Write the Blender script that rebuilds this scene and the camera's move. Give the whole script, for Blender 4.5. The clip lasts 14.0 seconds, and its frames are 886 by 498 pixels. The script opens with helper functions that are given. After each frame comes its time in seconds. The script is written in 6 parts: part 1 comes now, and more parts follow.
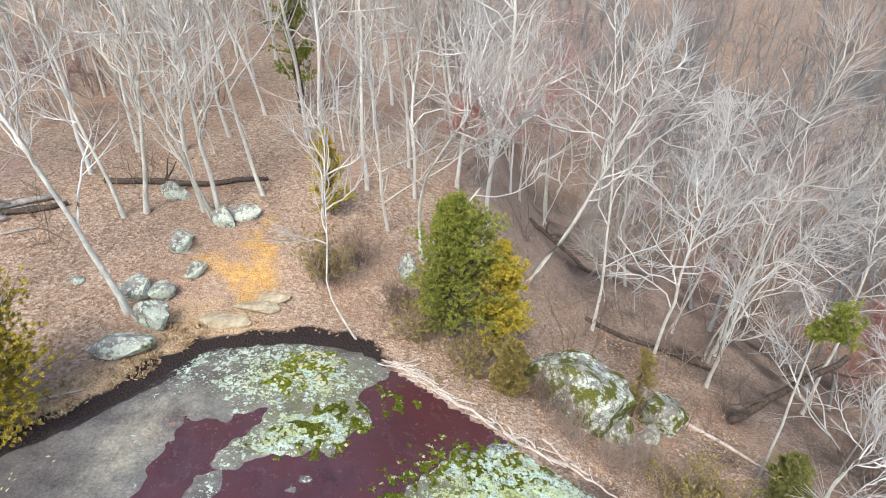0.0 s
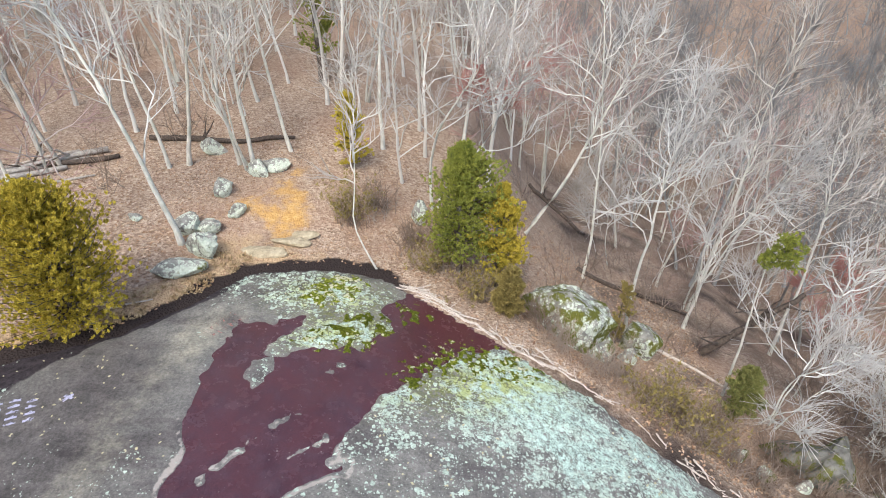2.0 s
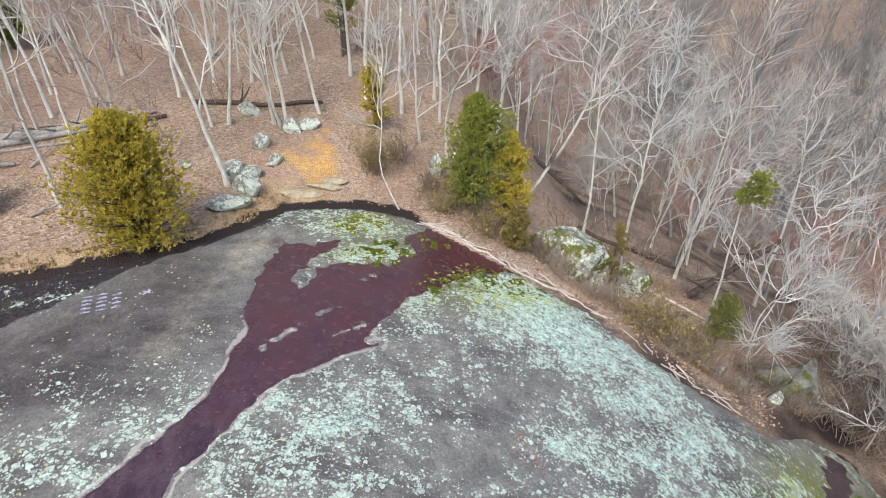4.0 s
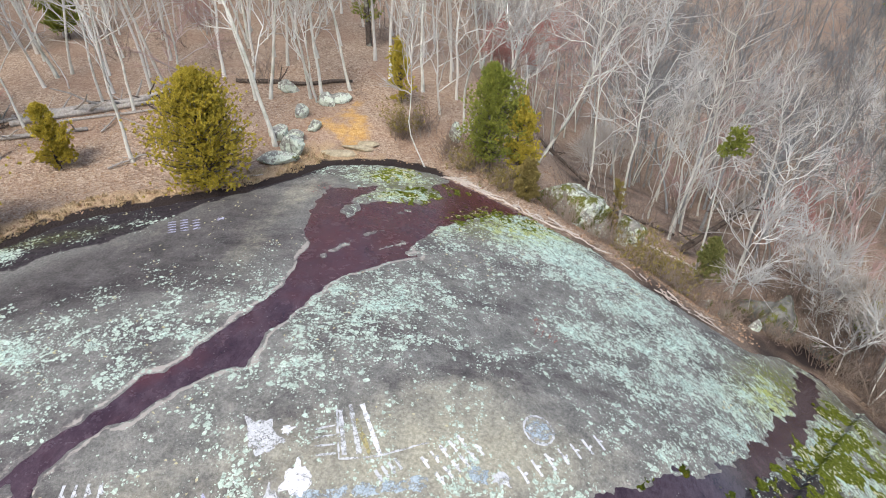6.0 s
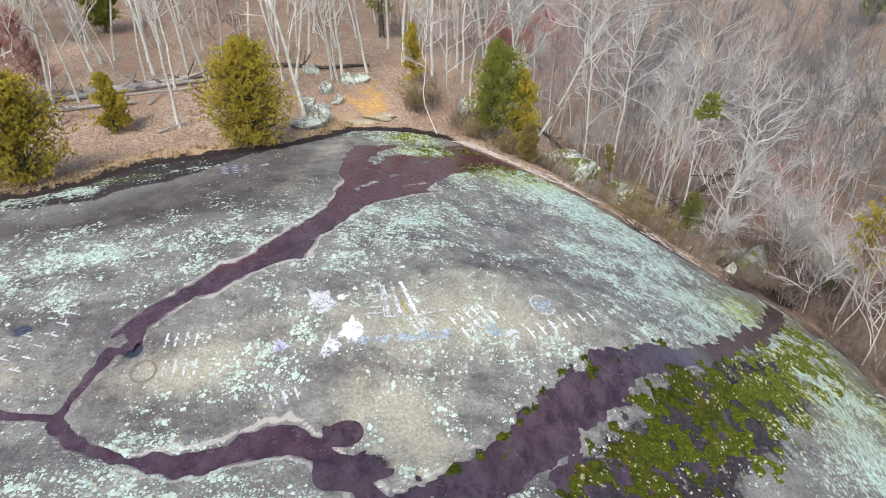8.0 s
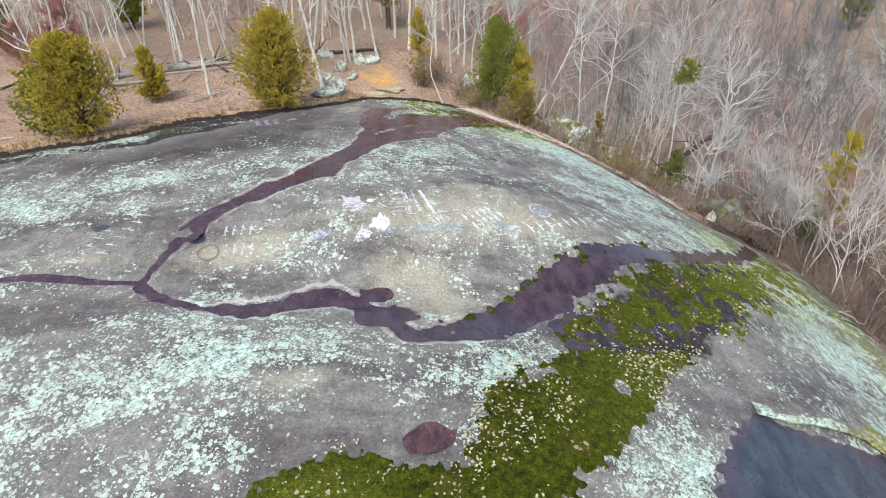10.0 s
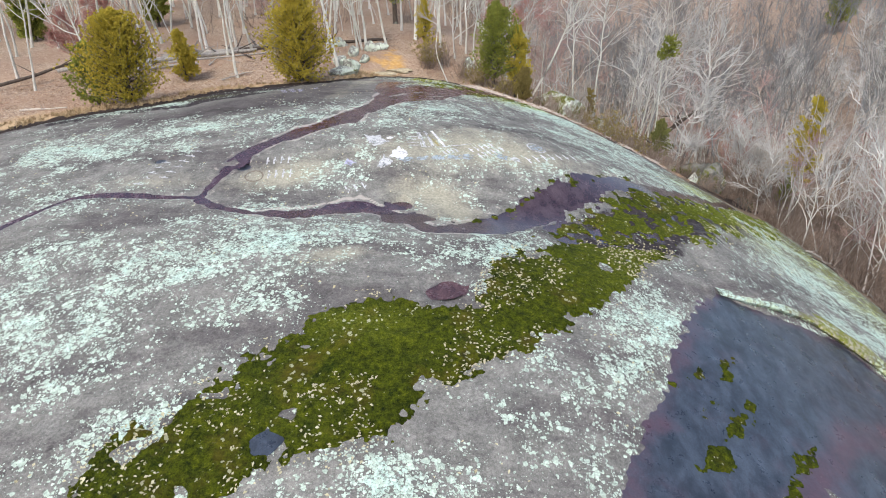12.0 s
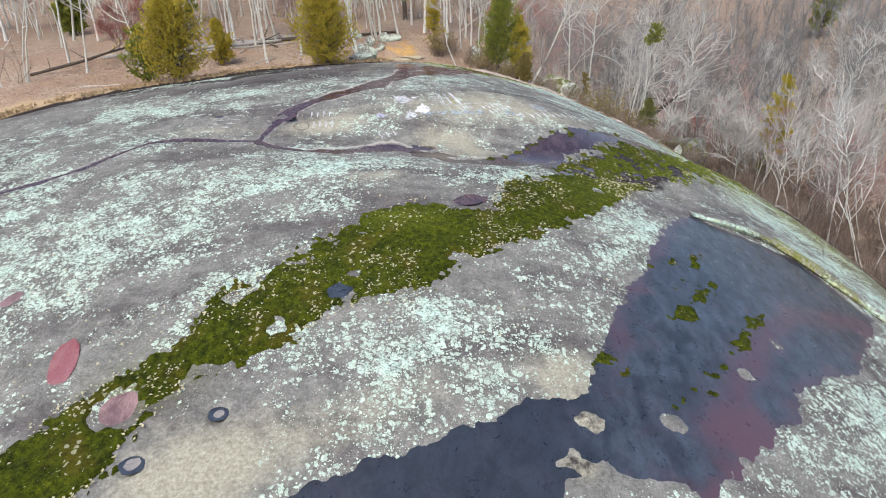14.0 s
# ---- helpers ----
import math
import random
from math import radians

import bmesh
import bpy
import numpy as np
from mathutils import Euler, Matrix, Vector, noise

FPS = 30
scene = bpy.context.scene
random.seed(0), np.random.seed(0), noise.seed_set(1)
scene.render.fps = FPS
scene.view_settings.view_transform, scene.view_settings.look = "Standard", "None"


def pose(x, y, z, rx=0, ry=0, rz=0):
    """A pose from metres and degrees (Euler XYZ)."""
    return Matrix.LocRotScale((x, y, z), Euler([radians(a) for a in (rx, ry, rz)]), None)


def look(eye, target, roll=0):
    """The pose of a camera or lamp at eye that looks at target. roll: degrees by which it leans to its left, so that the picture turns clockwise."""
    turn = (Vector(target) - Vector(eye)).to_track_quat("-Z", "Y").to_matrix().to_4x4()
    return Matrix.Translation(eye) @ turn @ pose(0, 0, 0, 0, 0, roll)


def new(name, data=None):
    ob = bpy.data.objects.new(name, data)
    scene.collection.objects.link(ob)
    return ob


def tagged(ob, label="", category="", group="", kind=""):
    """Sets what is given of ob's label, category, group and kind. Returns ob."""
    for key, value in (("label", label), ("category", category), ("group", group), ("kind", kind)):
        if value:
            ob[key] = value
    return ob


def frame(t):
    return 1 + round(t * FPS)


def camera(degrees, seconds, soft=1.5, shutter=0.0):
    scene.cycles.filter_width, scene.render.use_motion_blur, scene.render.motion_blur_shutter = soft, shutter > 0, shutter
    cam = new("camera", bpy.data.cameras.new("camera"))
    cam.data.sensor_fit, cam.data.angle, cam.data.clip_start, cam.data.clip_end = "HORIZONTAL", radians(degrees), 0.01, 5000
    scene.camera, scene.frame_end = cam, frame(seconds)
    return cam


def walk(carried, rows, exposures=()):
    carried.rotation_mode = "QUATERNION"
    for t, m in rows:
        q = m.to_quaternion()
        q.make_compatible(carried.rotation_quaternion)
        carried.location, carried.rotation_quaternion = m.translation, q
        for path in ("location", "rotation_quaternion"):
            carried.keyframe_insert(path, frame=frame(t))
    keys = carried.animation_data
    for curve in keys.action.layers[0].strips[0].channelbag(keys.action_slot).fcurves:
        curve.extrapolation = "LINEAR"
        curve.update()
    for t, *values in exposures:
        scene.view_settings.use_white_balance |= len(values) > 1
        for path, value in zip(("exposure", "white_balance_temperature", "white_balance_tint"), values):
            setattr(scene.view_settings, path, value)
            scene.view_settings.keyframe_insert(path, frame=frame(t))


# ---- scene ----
cam = camera(70.97, 14.0, soft=1.0)
PATH = [
    (0, (0.000, -0.000, 11.200), (-0.000, 8.152, 5.408), 0.00),
    (0.5, (-0.070, -0.756, 11.264), (-0.076, 7.364, 5.429), 0.13),
    (1, (-0.145, -1.573, 11.388), (-0.153, 6.520, 5.515), 0.26),
    (1.5, (-0.242, -2.483, 11.562), (-0.242, 5.580, 5.647), 0.39),
    (2, (-0.308, -3.466, 11.704), (-0.308, 4.572, 5.756), 0.53),
    (2.5, (-0.391, -4.371, 11.669), (-0.406, 3.661, 5.713), 0.57),
    (3, (-0.457, -5.275, 11.583), (-0.491, 2.763, 5.633), 0.61),
    (5.5, (-1.273, -10.591, 11.247), (-1.378, -2.413, 5.492), 0.36),
    (6, (-1.506, -11.753, 11.176), (-1.601, -3.542, 5.470), 0.38),
    (6.5, (-1.756, -12.957, 11.101), (-1.831, -4.704, 5.455), 0.40),
    (7, (-1.928, -14.161, 11.001), (-1.994, -5.866, 5.417), 0.39),
    (7.5, (-2.094, -15.320, 10.806), (-2.143, -6.980, 5.289), 0.35),
    (8, (-2.161, -16.402, 10.534), (-2.205, -8.021, 5.079), 0.33),
    (10.5, (-2.697, -22.057, 8.809), (-2.725, -13.444, 3.729), -0.60),
    (11, (-2.771, -23.119, 8.486), (-2.803, -14.465, 3.474), -0.76),
    (11.5, (-2.861, -24.189, 8.151), (-2.897, -15.498, 3.205), -0.88),
    (12, (-2.968, -25.358, 7.902), (-3.007, -16.637, 3.009), -1.04),
    (12.5, (-3.174, -26.552, 7.732), (-3.203, -17.808, 2.881), -1.17),
    (13, (-3.467, -27.855, 7.506), (-3.472, -19.081, 2.709), -1.25),
    (13.5, (-3.710, -29.145, 7.328), (-3.704, -20.341, 2.585), -1.21),
    (14, (-3.867, -30.284, 7.132), (-3.860, -21.461, 2.426), -1.14),
]
walk(cam, [(t, look(eye, target, roll)) for t, eye, target, roll in PATH], [(0.0, 0.98), (2.0, 0.92), (3.0, 0.84), (6.0, 0.72), (8.0, 0.74), (11.0, 0.76), (14.0, 0.66)])

# ---- light ----
SUN_ELEVATION, SUN_TURN = 55.0, 200.0
world = bpy.data.worlds.new("hazy_sky")
scene.world = world
world.use_nodes = True
sky_nodes = world.node_tree.nodes
sky = sky_nodes.new("ShaderNodeTexSky")
sky.sky_type, sky.sun_disc = "NISHITA", False
sky.sun_elevation, sky.sun_rotation = radians(SUN_ELEVATION), radians(SUN_TURN)
sky.dust_density, sky.air_density = 3.0, 1.0
world.node_tree.links.new(sky.outputs[0], sky_nodes["Background"].inputs[0])
sky_nodes["Background"].inputs[1].default_value = 0.15
sun = new("sun", bpy.data.lights.new("sun", "SUN"))
sun.data.energy, sun.data.angle, sun.data.color = 1.5, radians(20), (1.0, 0.985, 0.92)
sun.matrix_world = pose(0, 0, 60, 90 - SUN_ELEVATION, 0, 180 - SUN_TURN)


# ---- materials ----
class Nodes:
    """Short names for building a node material."""

    def __init__(self, name, rough=0.85):
        self.m = bpy.data.materials.new(name)
        self.m.use_nodes = True
        self.t = self.m.node_tree
        self.b = self.t.nodes["Principled BSDF"]
        self.b.inputs["Roughness"].default_value = rough
        self.b.inputs["Specular IOR Level"].default_value = 0.15
        self.pos = self.add("ShaderNodeTexCoord").outputs["Object"]

    def add(self, kind):
        return self.t.nodes.new(kind)

    def put(self, socket, value):
        if isinstance(value, bpy.types.NodeSocket):
            self.t.links.new(value, socket)
        elif isinstance(value, (tuple, list)) and len(value) == 3 and socket.type == "RGBA":
            socket.default_value = (*value, 1)
        else:
            socket.default_value = value

    def noise(self, scale, detail=4.0, rough=0.55, warp=0.0, pos=None, stretch=None):
        n = self.add("ShaderNodeTexNoise")
        p = pos or self.pos
        if stretch:
            mp = self.add("ShaderNodeMapping")
            mp.inputs["Scale"].default_value = stretch
            self.put(mp.inputs[0], p)
            p = mp.outputs[0]
        self.put(n.inputs["Vector"], p)
        self.put(n.inputs["Scale"], scale)
        self.put(n.inputs["Detail"], detail)
        self.put(n.inputs["Roughness"], rough)
        self.put(n.inputs["Distortion"], warp)
        return n.outputs["Fac"]

    def cells(self, scale, out="Distance", pos=None, feature="F1"):
        n = self.add("ShaderNodeTexVoronoi")
        n.feature = feature
        self.put(n.inputs["Vector"], pos or self.pos)
        self.put(n.inputs["Scale"], scale)
        return n.outputs[out]

    def attr(self, name):
        n = self.add("ShaderNodeAttribute")
        n.attribute_name = name
        return n.outputs["Fac"]

    def math(self, op, a, b=0.5, c=0.5):
        n = self.add("ShaderNodeMath")
        n.operation = op
        for s, v in zip(n.inputs, (a, b, c)):
            self.put(s, v)
        return n.outputs[0]

    def step(self, value, low, high, to_low=0.0, to_high=1.0):
        n = self.add("ShaderNodeMapRange")
        n.interpolation_type = "SMOOTHSTEP"
        for s, v in zip(n.inputs, (value, low, high, to_low, to_high)):
            self.put(s, v)
        return n.outputs[0]

    def mix(self, fac, a, b, blend="MIX"):
        n = self.add("ShaderNodeMix")
        n.data_type, n.blend_type = "RGBA", blend
        self.put(n.inputs[0], fac)
        self.put(n.inputs[6], a)
        self.put(n.inputs[7], b)
        return n.outputs[2]

    def ramp(self, fac, *stops):
        n = self.add("ShaderNodeValToRGB")
        e = n.color_ramp.elements
        while len(e) < len(stops):
            e.new(0.5)
        for el, (at, col) in zip(e, stops):
            el.position, el.color = at, (*col, 1)
        self.put(n.inputs[0], fac)
        return n.outputs[0]

    def warped(self, amount, scale):
        n = self.add("ShaderNodeTexNoise")
        self.put(n.inputs["Vector"], self.pos)
        self.put(n.inputs["Scale"], scale)
        v = self.add("ShaderNodeVectorMath")
        v.operation = "MULTIPLY_ADD"
        self.put(v.inputs[0], n.outputs["Color"])
        v.inputs[1].default_value = (amount,) * 3
        self.put(v.inputs[2], self.pos)
        return v.outputs[0]

    def bump(self, height, strength=0.5, distance=0.02):
        n = self.add("ShaderNodeBump")
        n.inputs["Strength"].default_value, n.inputs["Distance"].default_value = strength, distance
        self.put(n.inputs["Height"], height)
        self.put(self.b.inputs["Normal"], n.outputs[0])

    def done(self, color, rough=None):
        self.put(self.b.inputs["Base Color"], color)
        if rough is not None:
            self.put(self.b.inputs["Roughness"], rough)
        return self.m


def lichen_mask(k, density, size=1.0):
    """Crisp round rosettes, each with its own size, that run together into mats where the density is high."""
    p = k.warped(0.09, 9.0)
    cluster, speckle = k.noise(0.9, 5.0, 0.62), k.noise(4.0, 4.0, 0.6)
    drive = k.math("MULTIPLY_ADD", cluster, 2.6, k.math("MULTIPLY_ADD", speckle, 1.3, k.math("ADD", density, -1.97)))
    layers, own = [], []
    for scale, gain, most in ((6.2, 0.80, 0.58), (11.5, 0.85, 0.60), (21.0, 0.78, 0.58)):
        cell = k.add("ShaderNodeTexVoronoi")
        k.put(cell.inputs["Vector"], p)
        k.put(cell.inputs["Scale"], scale * size)
        tone = k.add("ShaderNodeSeparateColor")
        k.put(tone.inputs[0], cell.outputs["Color"])
        reach = k.math("MINIMUM", k.math("MULTIPLY_ADD", k.math("SUBTRACT", drive, tone.outputs[0]), gain, 0.08), most)
        layers.append(k.step(k.math("SUBTRACT", reach, cell.outputs["Distance"]), -0.03, 0.05))
        own.append(tone.outputs[1])
    k.own = k.math("MULTIPLY_ADD", own[0], 0.3, k.math("MULTIPLY_ADD", own[1], 0.4, 0.15))
    mask = k.math("MAXIMUM", layers[0], k.math("MAXIMUM", layers[1], layers[2]))
    return mask, k.step(k.math("ADD", drive, k.math("MULTIPLY_ADD", k.noise(16, 4, 0.7), 1.2, -0.6)), 0.92, 1.12)


def make_granite():
    k = Nodes("granite", 0.9)
    fine, mid, big, grit = k.noise(42, 5, 0.75), k.noise(1.7, 8, 0.72), k.noise(0.42, 6, 0.6, stretch=(0.6, 1.6, 1.0)), k.noise(13, 5, 0.72)
    grey = k.ramp(mid, (0.25, (0.098, 0.096, 0.090)), (0.5, (0.183, 0.178, 0.167)), (0.78, (0.305, 0.296, 0.275)))
    grey = k.mix(k.step(big, 0.46, 0.62), grey, k.mix(1.0, grey, (0.64, 0.61, 0.64), "MULTIPLY"))
    grey = k.mix(0.5, grey, k.ramp(grit, (0.3, (0.12, 0.12, 0.12)), (0.7, (0.86, 0.86, 0.84))), "OVERLAY")
    grey = k.mix(0.5, grey, k.ramp(fine, (0.3, (0.1, 0.1, 0.1)), (0.7, (0.9, 0.9, 0.88))), "OVERLAY")
    grey = k.mix(k.step(k.math("ADD", k.attr("weather"), k.math("MULTIPLY_ADD", mid, 1.0, -0.5)), 0.1, 0.8), grey, k.mix(1.0, grey, (0.55, 0.52, 0.54), "MULTIPLY"))
    tan = k.ramp(grit, (0.28, (0.195, 0.182, 0.138)), (0.5, (0.325, 0.308, 0.238)), (0.72, (0.48, 0.455, 0.365)))
    color = k.mix(k.step(k.math("ADD", k.attr("tan"), k.math("MULTIPLY_ADD", mid, 0.9, -0.45)), 0.2, 0.85), grey, tan)
    dark = k.ramp(k.noise(7, 5, 0.7), (0.3, (0.014, 0.011, 0.013)), (0.7, (0.060, 0.050, 0.055)))
    color = k.mix(k.step(k.math("ADD", k.attr("dark"), k.math("MULTIPLY_ADD", k.noise(3.2, 6, 0.7), 1.0, -0.5)), 0.3, 0.6), color, dark)
    rim = k.step(k.math("ADD", k.attr("rim"), k.math("MULTIPLY_ADD", k.noise(4, 5, 0.7), 2.2, -1.1)), 0.4, 0.8)
    color = k.mix(k.math("MULTIPLY", rim, 0.62), color, (0.50, 0.45, 0.40))
    mossy = k.math("MULTIPLY", k.attr("mossy"), k.step(k.noise(7, 5, 0.7), 0.38, 0.6))
    color = k.mix(mossy, color, k.ramp(k.noise(21, 3), (0.3, (0.075, 0.095, 0.012)), (0.7, (0.23, 0.24, 0.045))))
    mask, mat = lichen_mask(k, k.attr("lichen"))
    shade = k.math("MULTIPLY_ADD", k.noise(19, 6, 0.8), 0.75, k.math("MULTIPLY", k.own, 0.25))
    pale = k.ramp(shade, (0.34, (0.20, 0.25, 0.21)), (0.5, (0.42, 0.50, 0.42)), (0.64, (0.65, 0.77, 0.66)))
    mint = k.ramp(shade, (0.38, (0.17, 0.24, 0.20)), (0.5, (0.40, 0.52, 0.445)), (0.62, (0.61, 0.79, 0.69)))
    pale, mint = (k.mix(k.math("MULTIPLY", k.math("MULTIPLY", k.attr("mossy"), 0.9), k.step(k.noise(2.6, 5, 0.7), 0.42, 0.6)), c, (0.40, 0.44, 0.13)) for c in (pale, mint))
    color = k.mix(mat, k.mix(mask, color, pale), k.mix(k.step(shade, 0.42, 0.49), color, mint))
    cover = k.math("MAXIMUM", mask, mat)
    k.bump(k.math("ADD", k.math("MULTIPLY", fine, 0.4), k.math("ADD", k.math("MULTIPLY", grit, 0.7), k.math("MULTIPLY", cover, 0.3))), 0.8, 0.03)
    return k.done(color, k.step(k.attr("wet"), 0.2, 0.8, 0.92, 0.35))


def make_boulder(name, cover=0.58, crust=0.28, tone=1.0):
    k = Nodes(name, 0.9)
    fine, mid = k.noise(30, 5, 0.7), k.noise(2.5, 6, 0.65)
    color = k.ramp(mid, (0.3, (0.12 * tone, 0.12 * tone, 0.108 * tone)), (0.7, (0.42 * tone, 0.41 * tone, 0.37 * tone)))
    mask, mat = lichen_mask(k, k.math("MULTIPLY_ADD", k.noise(1.3), 1.0, crust), 0.7)
    color = k.mix(k.math("MAXIMUM", mask, mat), color, k.ramp(k.noise(18), (0.3, (0.40, 0.46, 0.37)), (0.7, (0.68, 0.73, 0.63))))
    moss = k.step(k.noise(1.7, 5, 0.7), cover, cover + 0.1)
    color = k.mix(moss, color, k.ramp(fine, (0.3, (0.05, 0.06, 0.012)), (0.7, (0.17, 0.17, 0.035))))
    k.bump(k.math("ADD", fine, k.math("MULTIPLY", mid, 2.0)), 0.8, 0.05)
    return k.done(color)


def make_water(name, deep, silt, tint, cover=0.4, dull=0.0):
    """A shallow film of water over dark algae."""
    k = Nodes(name, 0.2)
    streak = k.noise(2.2, 8, 0.78, 0.3, stretch=(1.0, 0.6, 1.0))
    grit = k.noise(24, 4, 0.7)
    color = k.mix(k.step(streak, 0.35, 0.66), deep, silt)
    color = k.mix(k.step(k.math("ADD", k.attr("silt"), k.noise(0.9, 7, 0.75)), 0.48, 0.98), color, tint)
    # painted darkening where a steep view mirrors less sky
    color = k.mix(k.attr("less_sheen"), color, tuple(c * 0.7 for c in deep))
    color = k.mix(0.45, color, k.ramp(grit, (0.25, (0.2, 0.2, 0.2)), (0.75, (0.85, 0.85, 0.85))), "OVERLAY")
    flecks = k.step(k.math("SUBTRACT", k.math("MULTIPLY_ADD", k.noise(1.6, 3), 0.5, -0.19), k.cells(7.0)), 0.0, 0.04)
    color = k.mix(k.math("MULTIPLY", flecks, cover), color, (0.5, 0.46, 0.40))
    k.b.inputs["IOR"].default_value = 1.4
    k.b.inputs["Specular IOR Level"].default_value = 0.75
    k.bump(k.math("ADD", k.math("MULTIPLY", streak, 0.6), k.math("MULTIPLY", grit, 0.3)), 0.16, 0.02)
    return k.done(color, k.step(k.noise(2.4, 5, 0.7), 0.35, 0.7, 0.05 + dull, 0.20 + dull))


def make_moss():
    k = Nodes("moss", 0.95)
    tuft = k.math("MULTIPLY_ADD", k.noise(6, 8, 0.82), 0.75, k.math("MULTIPLY", k.noise(28, 4, 0.7), 0.25))
    color = k.ramp(tuft, (0.38, (0.005, 0.008, 0.0006)), (0.46, (0.030, 0.041, 0.001)), (0.54, (0.068, 0.083, 0.0025)), (0.66, (0.175, 0.188, 0.009)))
    color = k.mix(k.step(k.noise(0.9, 5, 0.65), 0.5, 0.68), color, k.mix(0.5, color, (0.11, 0.078, 0.012)))
    color = k.mix(k.step(k.noise(1.7, 6, 0.7), 0.54, 0.66), color, k.mix(1.0, color, (0.42, 0.52, 0.6), "MULTIPLY"))
    color = k.mix(k.math("MULTIPLY", k.attr("light"), 0.75), color, k.ramp(k.noise(14, 4, 0.7), (0.35, (0.050, 0.068, 0.004)), (0.5, (0.15, 0.18, 0.015)), (0.65, (0.33, 0.36, 0.055))))
    fleck = k.step(k.math("SUBTRACT", k.math("MULTIPLY_ADD", k.noise(0.9, 6, 0.7), 1.6, k.math("MULTIPLY_ADD", k.attr("light"), 0.22, -0.68)), k.cells(6.5, pos=k.warped(0.16, 9.0))), 0.0, 0.05)
    color = k.mix(k.math("MULTIPLY", fleck, k.math("MULTIPLY_ADD", k.attr("light"), 0.4, 0.6)), color, (0.54, 0.54, 0.36))
    k.bump(tuft, 1.0, 0.12)
    return k.done(color)


def make_litter():
    k = Nodes("leaf_litter", 0.9)
    leaf = k.add("ShaderNodeTexVoronoi")
    k.put(leaf.inputs["Vector"], k.warped(0.12, 7.0))
    leaf.inputs["Scale"].default_value = 13.0
    tone = k.add("ShaderNodeSeparateColor")
    k.put(tone.inputs[0], leaf.outputs["Color"])
    color = k.ramp(tone.outputs[0], (0.0, (0.245, 0.168, 0.12)), (0.35, (0.345, 0.248, 0.18)), (0.7, (0.435, 0.33, 0.245)), (1.0, (0.56, 0.455, 0.355)))
    soil = k.step(k.noise(0.55, 6, 0.65), 0.55, 0.72)
    color = k.mix(k.math("MULTIPLY", soil, 0.65), color, k.mix(0.6, color, (0.075, 0.05, 0.036)))
    color = k.mix(k.math("MULTIPLY", k.step(k.noise(0.22, 4), 0.45, 0.62), 0.5), color, (0.34, 0.22, 0.155))
    straw = k.ramp(k.noise(16, 5, 0.75, stretch=(1, 0.5, 1)), (0.3, (0.26, 0.17, 0.095)), (0.5, (0.48, 0.345, 0.21)), (0.7, (0.64, 0.49, 0.32)))
    color = k.mix(k.step(k.math("ADD", k.attr("straw"), k.math("MULTIPLY_ADD", k.noise(1.5, 4), 1.0, -0.5)), 0.3, 0.7), color, straw)
    sand = k.ramp(k.noise(6, 6, 0.7), (0.3, (0.34, 0.18, 0.065)), (0.5, (0.53, 0.315, 0.11)), (0.7, (0.65, 0.45, 0.20)))
    color = k.mix(k.step(k.math("ADD", k.attr("sand"), k.math("MULTIPLY_ADD", k.noise(2.6, 5, 0.7), 1.2, -0.6)), 0.2, 0.8), color, sand)
    wet = k.step(k.attr("soil"), 0.3, 0.7)
    color = k.mix(wet, color, (0.035, 0.026, 0.024))
    k.bump(k.math("ADD", leaf.outputs["Distance"], k.noise(9, 5, 0.7)), 0.8, 0.06)
    return k.done(color)


def make_bark(name, low, high):
    k = Nodes(name, 0.9)
    color = k.ramp(k.noise(9, 5, 0.7, stretch=(1, 1, 0.35)), (0.3, low), (0.7, high))
    color = k.mix(k.step(k.noise(1.4, 5, 0.6), 0.5, 0.62), color, k.mix(0.6, color, (0.40, 0.43, 0.36)))
    tone = k.add("ShaderNodeObjectInfo").outputs["Random"]
    color = k.mix(k.math("MULTIPLY", tone, 0.4), color, k.mix(1.0, color, (0.72, 0.68, 0.64), "MULTIPLY"))
    k.bump(k.noise(22, 4, 0.7, stretch=(1, 1, 0.3)), 0.7, 0.02)
    return k.done(color)


def make_twig(name, *tones, tips=()):
    """Fine twigs, each tree with its own tone."""
    k = Nodes(name, 0.9)
    tone = k.add("ShaderNodeNewGeometry").outputs["Random Per Island"]
    place = k.noise(0.22, 2)
    whole = k.add("ShaderNodeObjectInfo").outputs["Random"]
    which = k.math("MULTIPLY_ADD", tone, 0.2, k.math("MULTIPLY_ADD", whole, 0.6, k.math("MULTIPLY_ADD", place, 1.0, -0.4)))
    color = k.ramp(which, *[(i / (len(tones) - 1), c) for i, c in enumerate(tones)])
    if tips:
        ends = k.ramp(which, *[(i / (len(tips) - 1), c) for i, c in enumerate(tips)])
        color = k.mix(k.step(k.attr("girth"), 0.007, 0.030), ends, color)
    return k.done(color)


def make_leaf(name, *tones):
    k = Nodes(name, 0.75)
    tone = k.add("ShaderNodeNewGeometry").outputs["Random Per Island"]
    patch = k.noise(1.4, 3)
    color = k.ramp(k.math("ADD", k.math("MULTIPLY", tone, 0.55), k.math("MULTIPLY_ADD", patch, 1.0, -0.28)), *[(i / (len(tones) - 1), c) for i, c in enumerate(tones)])
    return k.done(color)


def make_paint(name, low, high, worn=0.45):
    """Spray paint that has flaked off the stone in places."""
    k = Nodes(name, 0.85)
    flake = k.math("MULTIPLY_ADD", k.noise(5, 5, 0.75), 0.6, k.math("MULTIPLY", k.noise(26, 4, 0.7), 0.4))
    k.put(k.b.inputs["Alpha"], k.step(flake, worn - 0.05, worn + 0.09, 0.0, 0.9))
    return k.done(k.ramp(k.noise(9, 5, 0.7), (0.3, low), (0.7, high)))


